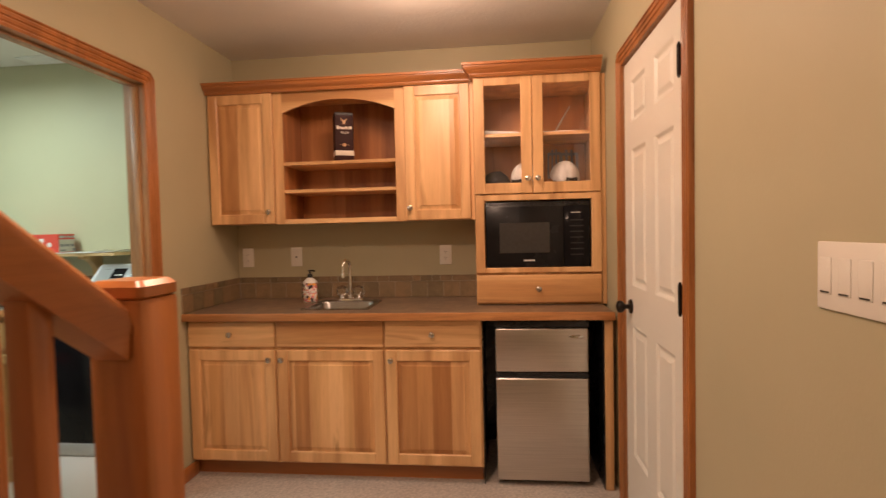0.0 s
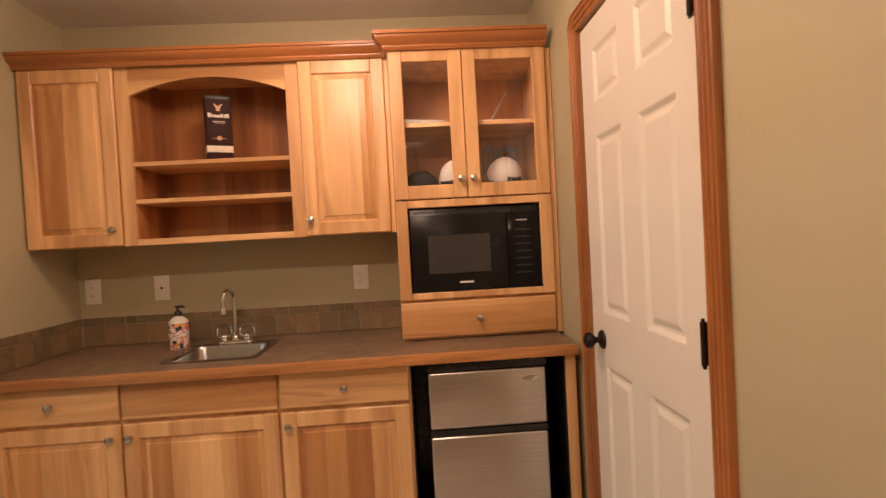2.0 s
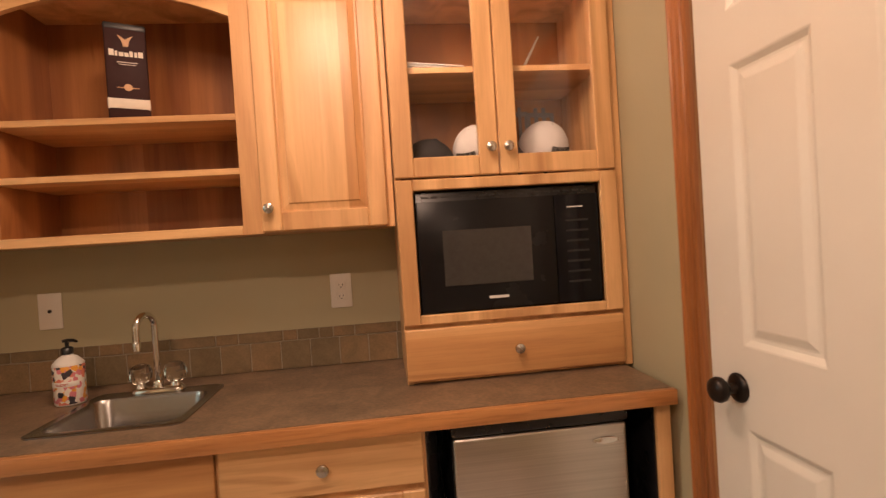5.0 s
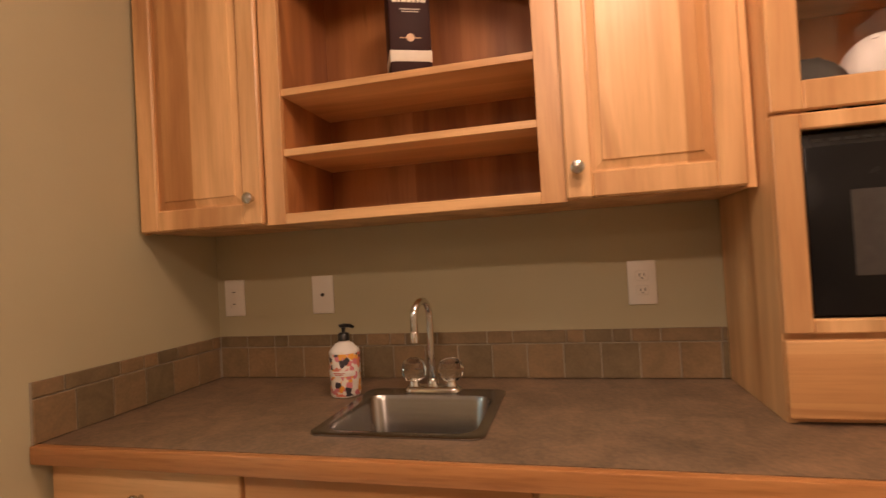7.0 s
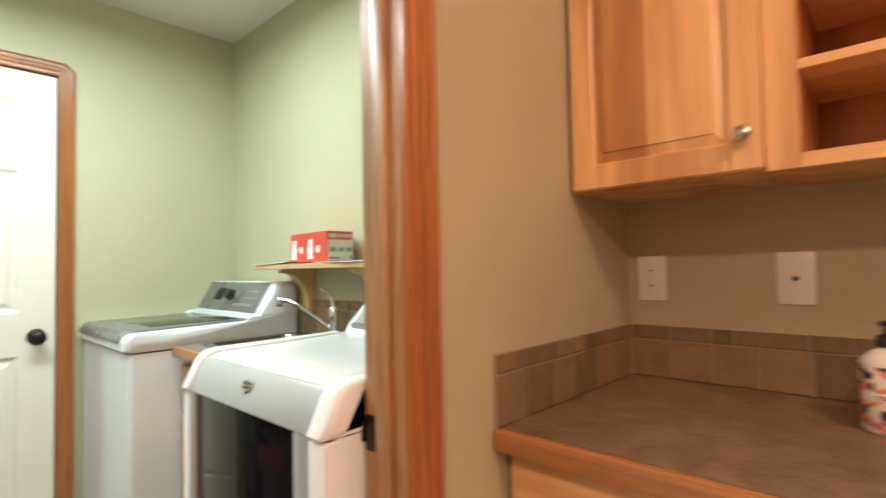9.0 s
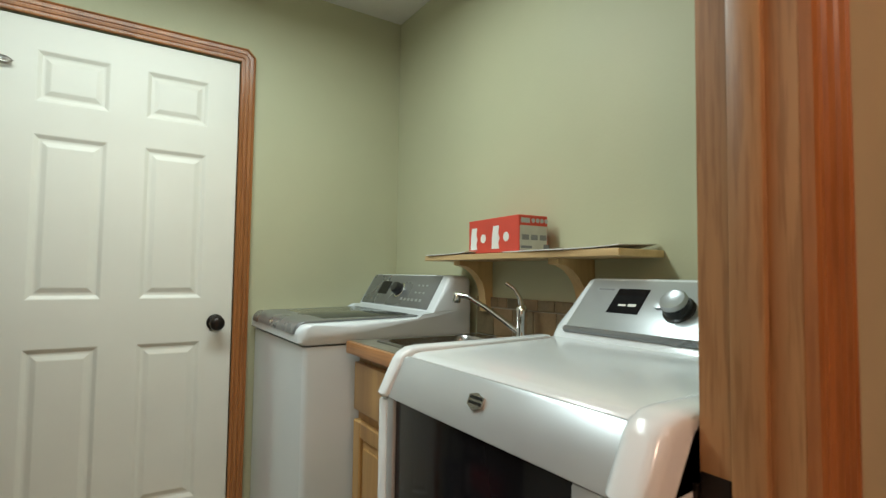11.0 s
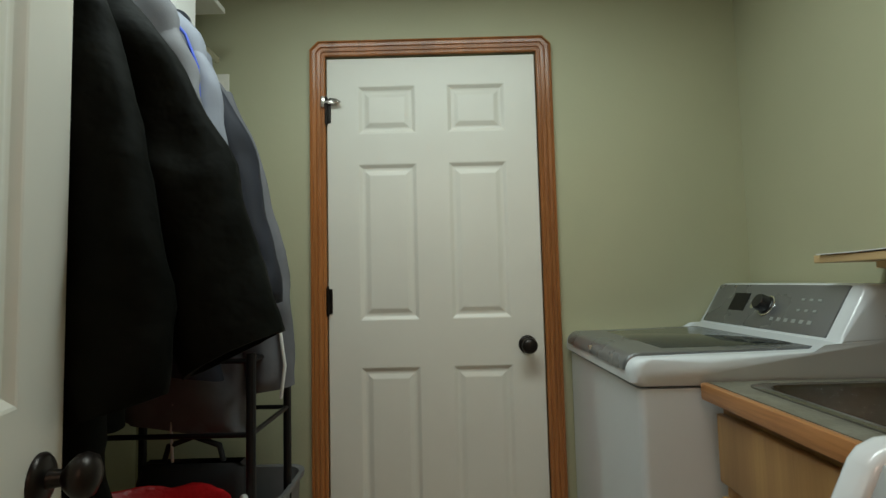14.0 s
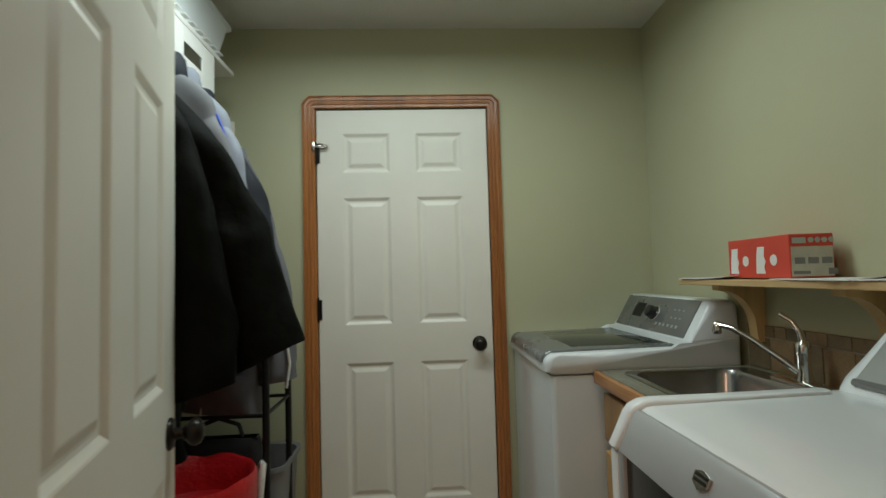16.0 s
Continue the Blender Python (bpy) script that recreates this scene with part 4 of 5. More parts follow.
def turner(x, y, z, turn, w, h, lean):
    """A slotted turner stood on its handle end against the cabinet's back."""
    t = thing("slotted_turner", x, y, z, "dark grey slotted turner leaning in the glass cabinet", "kitchen utensil", "turners in the glass cabinet", turn)
    tip = Matrix.Rotation(radians(lean), 4, "X")
    bm = bmesh.new()
    n = 3
    bar = w / (2 * n + 1)
    for k in range(n + 1):
        box(bm, -w / 2 + 2 * k * bar, -w / 2 + (2 * k + 1) * bar, -0.002, 0.002, 0.13, 0.13 + h - 0.018 * abs(k - 1.5), 0.001, 1)
    box(bm, -w / 2, w / 2, -0.0022, 0.0022, 0.115, 0.145, 0.001, 1)
    box(bm, -w / 2, w / 2, -0.0022, 0.0022, 0.13 + h - 0.045, 0.13 + h - 0.027, 0.001, 1)
    on(tip, t, "blade", bm, GRIT)
    on(tip, t, "handle", tube(bmesh.new(), [(0, 0, 0.002), (0, 0, 0.05), (0, 0, 0.12)], [0.009, 0.008, 0.006], 10), BLACK, "", 50)


turner(2.13, -0.085, 1.5035, 8, 0.11, 0.165, -6)
turner(2.035, -0.075, 1.5035, -12, 0.08, 0.17, -5)
straw = thing("clear_stick", 2.02, -0.16, 1.847, "long clear plastic stick leaning on the cabinet shelf", "stick")
part(straw, "rod", tube(bmesh.new(), [(0, 0, 0.006), (0.055, 0.04, 0.10), (0.11, 0.08, 0.19)], [0.005, 0.005, 0.003], 8), WHITE, "", 50)
for (x, y, turn, n) in ((1.70, -0.2, 6, 6), (2.03, -0.18, -4, 4)):
    papers = thing("paper_stack", x, y, 1.8465, "loose stack of white papers on the cabinet shelf", "papers", "papers on the cabinet shelf", turn)
    for k in range(n):
        s = box(bmesh.new(), -0.095, 0.105, -0.125, 0.125, 0.0, 0.0022)
        bmesh.ops.transform(s, matrix=Matrix.Translation((0.006 * math.sin(k * 2.1), 0.005 * math.cos(k * 1.7), 0.0032 * k)) @ Matrix.Rotation(0.05 * math.sin(k * 3.3), 4, "Z") @ Matrix.Rotation(0.012 * k, 4, "Y"), verts=s.verts[:])
        part(papers, "sheet", s, WHITE)

# ---- ceiling lamps ----
# the last dome, at y = -4.1, is added unseen to go with the fill light
for (x, y) in ((1.36, -1.1), (1.05, -2.35), (1.5, -4.1)):
    t = thing("dome_lamp", x, y, H - 0.075, "flush ceiling lamp with a shallow glass dome, lit", "ceiling lamp", "flush ceiling lamps")
    part(t, "ring", lathe(bmesh.new(), 0, 0, [(0.12, 0.0745), (0.135, 0.074), (0.135, 0.055), (0.12, 0.05)], 32), NICKEL)
    part(t, "dome", lathe(bmesh.new(), 0, 0, [(0.118, 0.072), (0.12, 0.05), (0.10, 0.025), (0.06, 0.008), (0.003, 0.002)], 32), LAMPGLASS, "glowing glass dome", 60)
t = thing("fluorescent_lamp", -1.17, -1.36, HL - 0.095, "white fluorescent ceiling fixture, lit", "ceiling lamp")
part(t, "tray", box(bmesh.new(), -0.13, 0.13, -0.63, 0.63, 0.06, 0.094, 0.006), WHITE)
part(t, "cover", box(bmesh.new(), -0.12, 0.12, -0.61, 0.61, 0.012, 0.0598, 0.015, 3), TUBEGLASS, "glowing ribbed cover")
t = thing("ceiling_vent", -1.02, -0.31, HL - 0.012, "white slotted ceiling vent", "vent")
bm = box(bmesh.new(), -0.15, 0.15, -0.06, 0.06, 0.004, 0.0118, 0.003)
for k in range(6):
    box(bm, -0.13, 0.13, -0.048 + 0.018 * k, -0.042 + 0.018 * k, 0.0, 0.0045)
part(t, "grille", bm, WHITE)


# ---- laundry: washer, sink cabinet, dryer ----
def sweep_x(bm, prof, x0, x1, r=0.02, n=4):
    """A side outline (y, z) drawn along x, with its two ends rounded over."""
    c = Vector((sum(p[0] for p in prof) / len(prof), sum(p[1] for p in prof) / len(prof)))
    loops = []
    st = [(x0 + r - r * math.cos(math.pi / 2 * k / n), r - r * math.sin(math.pi / 2 * k / n)) for k in range(n + 1)]
    st = st + [(x0 + x1 - x, i) for x, i in st[::-1]]
    for x, inset in st:
        lp = []
        for y, z in prof:
            d = Vector((y, z)) - c
            s = max(0.0, 1 - inset / max(d.length, 0.001))
            lp.append((x, c.x + d.x * s, c.y + d.y * s))
        loops.append(lp)
    return loft(bm, loops)


def arc(cy, cz, r, a0, a1, n=5):
    return [(cy + r * math.cos(radians(a0 + (a1 - a0) * k / n)), cz + r * math.sin(radians(a0 + (a1 - a0) * k / n))) for k in range(n + 1)]


def console(parent, w, y0, y1, z0, zt, m_body, m_panel, mark):
    """Raised control console at the back of a machine, y0 front foot, y1 back; sloped face."""
    bm = bmesh.new()
    prof = [(y1, z0), (y1, zt - 0.02)] + arc(y1 - 0.03, zt - 0.03, 0.03, 0, 90) + arc(y1 - 0.085, zt - 0.03, 0.03, 90, 150) + [(y0 + 0.012, z0 + 0.02), (y0, z0)]
    sweep_x(bm, prof, 0, w, 0.03)
    part(parent, "console", bm, m_body, "", 40)
    p0 = Vector((y0 + 0.012, z0 + 0.02))
    p1 = Vector((y1 - 0.085 + 0.03 * math.cos(radians(150)), zt - 0.03 + 0.03 * math.sin(radians(150))))
    d = (p1 - p0)
    L = d.length
    d.normalize()
    nrm = Vector((-d.y, d.x))
    place = Matrix(((1, 0, 0, 0), (0, -nrm.x, d.x, p0.x), (0, -nrm.y, d.y, p0.y), (0, 0, 0, 1)))
    return place, L


WX0, WX1 = -2.003, -1.345
wash = thing("washing_machine", WX0, -0.902, 0, "white top-loading washing machine with grey lid and console", "washing machine")
W = WX1 - WX0
D = 0.66
bm = bmesh.new()
loft(bm, [rrect(W / 2, D / 2 + 0.008, W - 0.006, D - 0.016, 0.018, 0.002), rrect(W / 2, D / 2 + 0.008, W - 0.006, D - 0.016, 0.018, 0.935)])
part(wash, "body", bm, ENAMEL, "", 40)
bm = bmesh.new()
prof = [(0.0, 0.948), (0.0, 0.965)] + arc(0.035, 0.970, 0.035, 180, 100) + [(0.2, 1.008), (0.44, 1.012), (0.47, 1.03), (D, 1.04), (D, 0.938), (0.02, 0.938)]
sweep_x(bm, prof, 0, W, 0.024)
part(wash, "top", bm, ENAMEL, "", 40)
bm = bmesh.new()
prof = [(0.012, 0.975), (-0.004, 0.972)] + arc(0.032, 0.977, 0.036, 180, 100) + [(0.2, 1.0145), (0.455, 1.0185), (0.455, 1.004), (0.2, 1.0)]
sweep_x(bm, prof, 0.045, W - 0.045, 0.012)
part(wash, "lid", bm, GREYPANEL, "grey lid frame", 40)
bm = bmesh.new()
loft(bm, [[(0.10, 0.11, 1.0105), (W - 0.10, 0.11, 1.0105), (W - 0.10, 0.44, 1.0195), (0.10, 0.44, 1.0195)], [(0.105, 0.115, 1.0135), (W - 0.105, 0.115, 1.0135), (W - 0.105, 0.435, 1.0215), (0.105, 0.435, 1.0215)]])
part(wash, "lid_glass", bm, NAVYGLASS, "dark glass lid window")
bm = box(bmesh.new(), W / 2 - 0.012, W / 2 + 0.012, -0.006, 0.004, 0.985, 0.997, 0.002)
part(wash, "badge", bm, CHROME, "small plain badge")
place, L = console(wash, W, 0.47, D, 1.015, 1.165, ENAMEL, GREYPANEL, 0)
on(place, wash, "panel", box(bmesh.new(), 0.035, W - 0.045, -0.004, 0.006, 0.002, L + 0.012, 0.003), GREYPANEL, "grey control panel")
on(place, wash, "display", box(bmesh.new(), 0.155, 0.240, -0.0052, 0.0, L * 0.38, L * 0.85, 0.001, 1), BLACKGLOSS, "black display")
bm = lathe(bmesh.new(), 0.345, 0, [(0.030, -0.003), (0.029, -0.010), (0.026, -0.012), (0.024, -0.034), (0.021, -0.038), (0.002, -0.039)], 24, "y", L * 0.55)
on(place, wash, "dial", bm, BLACK, "dark dial knob", 50)
bm = lathe(bmesh.new(), 0.345, 0, [(0.031, -0.002), (0.033, -0.007), (0.029, -0.009)], 24, "y", L * 0.55)
lathe(bm, 0.285, 0, [(0.012, -0.003), (0.011, -0.010), (0.002, -0.011)], 16, "y", L * 0.52)
on(place, wash, "ring", bm, CHROME, "chrome dial ring", 50)
bm = bmesh.new()
for k in range(6):
    box(bm, 0.385 + 0.03 * k, 0.399 + 0.03 * k, -0.0055, 0.0, L * 0.22, L * 0.30)
    if k > 2:
        box(bm, 0.385 + 0.03 * k, 0.397 + 0.03 * k, -0.0055, 0.0, L * 0.48, L * 0.53)
        box(bm, 0.385 + 0.03 * k, 0.397 + 0.03 * k, -0.0055, 0.0, L * 0.72, L * 0.77)
on(place, wash, "keys", bm, SILVER, "small pale keys")

DX0, DX1 = -0.705, -0.104
dry = thing("clothes_dryer", DX0, -0.930, 0.045, "white front-loading clothes dryer with silver panel and dark glass door", "clothes dryer")
W = DX1 - DX0
D = 0.70
bm = loft(bmesh.new(), [rrect(W / 2, D / 2 + 0.004, W - 0.004, D - 0.012, 0.02, -0.044), rrect(W / 2, D / 2 + 0.004, W - 0.004, D - 0.012, 0.02, 0.888)])
box(bm, 0.0004, 0.036, -0.013, 0.05, -0.04, 0.884, 0.008)
box(bm, W - 0.052, W - 0.0004, -0.013, 0.05, -0.04, 0.884, 0.008)
box(bm, 0.03, W - 0.045, -0.006, 0.05, -0.04, 0.215, 0.004)
part(dry, "body", bm, ENAMEL, "", 40)
bm = bmesh.new()
prof = [(0.004, 0.885), (0.002, 0.893), (0.036, 0.960), (0.044, 0.966), (0.058, 0.969), (0.2, 0.972), (0.42, 0.976), (D, 0.98), (D, 0.885)]
sweep_x(bm, prof, 0, W, 0.03)
rim = [(0.04, 0.886), (-0.014, 0.887), (-0.018, 0.893), (0.012, 0.956), (0.022, 0.968), (0.040, 0.977), (0.065, 0.980), (0.2, 0.980), (0.42, 0.982), (0.44, 0.95)]
sweep_x(bm, rim, 0.0, 0.042, 0.014)
sweep_x(bm, rim, W - 0.058, W, 0.020)
part(dry, "top", bm, ENAMEL, "", 40)
# silver front: upper apron wraps over the top edge, door surround below
bm = bmesh.new()
prof = [(0.03, 0.884), (-0.004, 0.885), (-0.011, 0.889), (-0.010, 0.893), (0.022, 0.958), (0.028, 0.963), (0.036, 0.962), (0.05, 0.94)]
sweep_x(bm, prof, 0.034, W - 0.05, 0.004)
part(dry, "apron", bm, SILVER, "silver front apron", 40)
bm = bmesh.new()
box(bm, 0.03, 0.058, -0.010, 0.04, 0.22, 0.888, 0.006)
box(bm, W - 0.105, W - 0.045, -0.010, 0.04, 0.22, 0.888, 0.006)
box(bm, 0.058, W - 0.105, -0.010, 0.04, 0.22, 0.28, 0.006)
part(dry, "door_frame", bm, SILVER, "silver door surround")
part(dry, "door_glass", box(bmesh.new(), 0.055, W - 0.102, -0.004, 0.03, 0.27, 0.888, 0.006), BLACKGLOSS, "black glass door window")
emb = bmesh.new()
prism(emb, [(-0.018, 0.006), (0.0, 0.011), (0.018, 0.006), (0.018, -0.009), (0.0, -0.017), (-0.018, -0.009)], "y", -0.003, 0.001)
epl = Matrix.Translation((W * 0.49, 0.0085, 0.934)) @ Matrix.Rotation(radians(-23.5), 4, "X")
on(epl, dry, "badge", emb, NICKEL, "small plain shield badge")
emb = bmesh.new()
for q in (0.003, -0.005):
    box(emb, -0.0145, 0.0145, -0.0038, 0.0, q - 0.0022, q + 0.0022)
on(epl, dry, "badge_bar", emb, BLACK)
place, L = console(dry, W, 0.45, D - 0.02, 0.970, 1.118, ENAMEL, SILVER, 0)
on(place, dry, "panel", box(bmesh.new(), 0.035, W - 0.035, -0.004, 0.006, 0.002, L + 0.012, 0.003), SILVER, "silver control panel")
bm = tube(bmesh.new(), [(0.04, -0.004, 0.006), (W - 0.04, -0.004, 0.006)], 0.008, 10)
on(place, dry, "lip", bm, GREYPANEL)
on(place, dry, "display", box(bmesh.new(), 0.128, 0.212, -0.0055, 0.0, L * 0.42, L * 0.90, 0.001, 1), BLACKGLOSS, "black display")
bm = box(bmesh.new(), 0.152, 0.172, -0.006, -0.004, L * 0.55, L * 0.585)
box(bm, 0.177, 0.198, -0.006, -0.004, L * 0.55, L * 0.6)
on(place, dry, "digits", bm, WHITE, "pale display digits")
bm = lathe(bmesh.new(), 0.303, 0, [(0.034, -0.003), (0.034, -0.008), (0.029, -0.010), (0.0285, -0.030)], 28, "y", L * 0.55)
on(place, dry, "dial_skirt", bm, BLACK, "black dial skirt", 50)
bm = lathe(bmesh.new(), 0.303, 0, [(0.0283, -0.0302), (0.0283, -0.036), (0.025, -0.040), (0.022, -0.0385), (0.002, -0.038)], 28, "y", L * 0.55)
on(place, dry, "dial", bm, SILVER, "silver dial cap", 50)
bm = lathe(bmesh.new(), 0.255, 0, [(0.014, -0.003), (0.013, -0.010), (0.002, -0.011)], 16, "y", L * 0.62)
lathe(bm, 0.372, 0, [(0.011, -0.003), (0.013, -0.010), (0.002, -0.011)], 16, "y", L * 0.58)
for k in range(3):
    box(bm, 0.385 + 0.055 * k, 0.421 + 0.055 * k, -0.0075, 0.0, L * 0.22, L * 0.32, 0.002, 1)
on(place, dry, "button", bm, SILVER, "silver buttons", 40)
bm = box(bmesh.new(), 0.07, 0.115, -0.0047, 0.0, L * 0.86, L * 0.89)
for k in range(6):
    box(bm, 0.45, 0.53, -0.0047, 0.0, L * (0.5 + 0.07 * k), L * (0.51 + 0.07 * k))
on(place, dry, "marking", bm, GRIT, "faint grey printed bars")

VX0, VX1, VY, VZ = -1.338, -0.712, -0.752, 0.950
van = thing("sink_cabinet", 0, 0, 0, "honey maple sink cabinet with oak-edged grey counter", "cabinet")
bm = box(bmesh.new(), VX0 + 0.01, VX1 - 0.01, VY + 0.045, YL - 0.004, 0.0, 0.74)
box(bm, VX0 + 0.01, VX1 - 0.01, VY + 0.045, VY + 0.06, 0.74, VZ - 0.0365)
box(bm, VX0 + 0.01, VX0 + 0.026, VY + 0.06, YL - 0.004, 0.74, VZ - 0.0365)
box(bm, VX1 - 0.026, VX1 - 0.01, VY + 0.06, YL - 0.004, 0.74, VZ - 0.0365)
part(van, "body", bm, MAPLE_Z)
drawer_front(van, VX0 + 0.015, VX1 - 0.015, 0.735, 0.885, VY + 0.025, False, MAPLE_Z)
xc = (VX0 + VX1) / 2
front_door(van, VX0 + 0.015, xc - 0.002, 0.09, 0.705, VY + 0.025, (xc - 0.03, 0.655), 0.05, MAPLE_Z, MAPLE_Z)
front_door(van, xc + 0.002, VX1 - 0.015, 0.09, 0.705, VY + 0.025, (xc + 0.03, 0.655), 0.05, MAPLE_Z, MAPLE_Z)
LX0, LX1, LYA, LYB = -1.270, -0.815, -0.66, -0.335
bm = bmesh.new()
for b in ((VX0, LX0, VY + 0.02, YL - 0.003), (LX1, VX1, VY + 0.02, YL - 0.003), (LX0, LX1, VY + 0.02, LYA), (LX0, LX1, LYB, YL - 0.003)):
    box(bm, b[0], b[1], b[2], b[3], VZ - 0.036, VZ)
part(van, "top", bm, LAMGREY, "grey green laminate counter")
part(van, "edge", box(bmesh.new(), VX0, VX1, VY, VY + 0.0198, VZ - 0.038, VZ + 0.0005, 0.005), OAK_EDGE, "rounded oak front edge")
sink2 = thing("laundry_sink", 0, 0, VZ, "square stainless steel laundry sink let into the counter", "sink")
cx, cy, w, d = (LX0 + LX1) / 2, (LYA + LYB) / 2, LX1 - LX0, LYB - LYA
bm = bmesh.new()
loft(bm, [rrect(cx, cy + 0.025, w + 0.04, d + 0.085, 0.03, 0.0005), rrect(cx, cy + 0.025, w + 0.04, d + 0.085, 0.03, 0.004), rrect(cx, cy + 0.025, w + 0.028, d + 0.073, 0.026, 0.006), rrect(cx, cy, w - 0.004, d - 0.004, 0.05, 0.005),
          rrect(cx, cy, w - 0.016, d - 0.016, 0.05, -0.008), rrect(cx, cy, w - 0.03, d - 0.03, 0.05, -0.14), rrect(cx, cy, w - 0.06, d - 0.06, 0.04, -0.165), rrect(cx, cy, w - 0.14, d - 0.14, 0.03, -0.17)], False, True)
part(sink2, "basin", bm, STEEL_SINK, "", 50)
fc = thing("laundry_faucet", -1.005, -0.300, VZ + 0.006, "chrome single-lever faucet with a long swung spout", "faucet")
bm = bmesh.new()
loft(bm, [rrect(0, 0, 0.24, 0.05, 0.022, 0), rrect(0, 0, 0.24, 0.05, 0.022, 0.008), rrect(0, 0, 0.21, 0.036, 0.016, 0.013)])
lathe(bm, 0, 0, [(0.020, 0.012), (0.016, 0.03), (0.0155, 0.07), (0.018, 0.085), (0.018, 0.108), (0.010, 0.118)], 20)
part(fc, "base", bm, CHROME, "", 50)
bm = tube(bmesh.new(), [(0, 0, 0.025), (-0.05, -0.025, 0.062), (-0.11, -0.058, 0.105), (-0.165, -0.088, 0.136), (-0.20, -0.108, 0.143)], [0.011, 0.009, 0.0085, 0.0085, 0.009], 12)
lathe(bm, -0.205, -0.11, [(0.011, 0.116), (0.0135, 0.12), (0.0135, 0.146), (0.008, 0.153)], 14)
part(fc, "spout", bm, CHROME, "", 50)
bm = tube(bmesh.new(), [(0, 0, 0.108), (-0.006, -0.004, 0.14), (-0.020, -0.014, 0.168), (-0.042, -0.030, 0.186)], [0.010, 0.008, 0.0055, 0.007], 12)
part(fc, "lever", bm, CHROME, "", 50)
splash2 = thing("laundry_backsplash", VX0, YL, VZ, "low course of brown slate-look tiles behind the laundry sink", "backsplash", kind="structure")
part(splash2, "grout", box(bmesh.new(), 0.002, VX1 - VX0, -0.0065, -0.001, 0.0005, 0.138), GROUT)

# shelf over the sink
sh = thing("wall_shelf", -1.44, YL, 1.236, "raw pine wall shelf on two curved brackets", "shelf")
SWd, SD = 0.88, 0.18
part(sh, "board", box(bmesh.new(), 0, SWd, -SD, -0.002, -0.019, 0, 0.002, 1), PINE_X)
for x in (0.15, 0.62):
    out = [(-0.002, -0.02), (-0.15, -0.02), (-0.15, -0.035)] + [(-0.15 + 0.115 * math.sin(radians(a)), -0.035 - 0.12 * (1 - math.cos(radians(a)))) for a in (15, 30, 45, 60, 75, 90)] + [(-0.03, -0.20), (-0.002, -0.20)]
    part(sh, "bracket", prism(bmesh.new(), out, "x", x, x + 0.038), PINE_Z)
for (x0, x1, a) in ((0.02, 0.26, 2), (0.46, 0.72, -3), (0.64, 0.87, 4)):
    pp = thing("paper_sheet", -1.44 + (x0 + x1) / 2, YL - 0.10, 1.2365, "loose white paper lying on the pine shelf", "paper", "papers on the pine shelf", a)
    hw = (x1 - x0) / 2
    bm = bmesh.new()
    loft(bm, [[(-hw + 2 * hw * k / 8, -0.085, 0.0005 + 0.006 * (k / 8) ** 3 * (a > 0)), (-hw + 2 * hw * k / 8, 0.085, 0.0005 + 0.014 * (k / 8) ** 4), (-hw + 2 * hw * k / 8, 0.085, 0.003 + 0.014 * (k / 8) ** 4), (-hw + 2 * hw * k / 8, -0.085, 0.003 + 0.006 * (k / 8) ** 3 * (a > 0))] for k in range(9)])
    part(pp, "sheet", bm, WHITE)
RED = speckle("red_carton", (0.62, 0.065, 0.04), 0.06, 12, 0.5)
PALE = speckle("pale_carton_print", (0.50, 0.49, 0.42), 0.08, 30, 0.55)
bx = thing("red_carton", -1.225, YL - 0.130, 1.2402, "red and grey product carton lying on the pine shelf", "carton", "", -4)
BW, BD, BH = 0.282, 0.112, 0.112
part(bx, "box", box(bmesh.new(), 0, BW, 0, BD, 0, BH, 0.0015, 1), RED)
bm = box(bmesh.new(), BW - 0.0005, BW + 0.0008, 0.004, BD - 0.003, 0.004, BH - 0.032)
part(bx, "side_print", bm, PALE, "pale grey printed side")
bm = bmesh.new()
for k in range(2):
    x = 0.012 + k * 0.128
    prism(bm, [(x, 0.012), (x + 0.042, 0.012), (x + 0.036, 0.03), (x + 0.044, 0.045), (x + 0.036, 0.06), (x + 0.04, 0.086), (x + 0.008, 0.086), (x + 0.002, 0.05)], "y", -0.0008, 0.0006)
    lathe(bm, x + 0.078, 0, [(0.015, -0.0008), (0.015, 0.0006)], 14, "y", 0.048)
part(bx, "front_print", bm, WHITE, "white printed shapes")
bm = bmesh.new()
for k in range(3):
    box(bm, BW - 0.0004, BW + 0.0014, 0.012 + 0.034 * k, 0.038 + 0.034 * k, 0.036, 0.052)
box(bm, BW - 0.0004, BW + 0.0014, 0.008, 0.05, 0.010, 0.018)
box(bm, BW - 0.0004, BW + 0.0014, 0.095, 0.118, 0.008, 0.024)
part(bx, "marking", bm, GRIT, "grey printed bars")
bm = bmesh.new()
for k in range(4):
    lathe(bm, BW, 0.055 + 0.017 * k, [(0.007, -0.0004), (0.007, 0.0012)], 12, "x", BH - 0.016)
box(bm, BW - 0.0004, BW + 0.0012, 0.008, 0.042, BH - 0.024, BH - 0.009)
part(bx, "stickers", bm, SILVER, "small pale round marks")

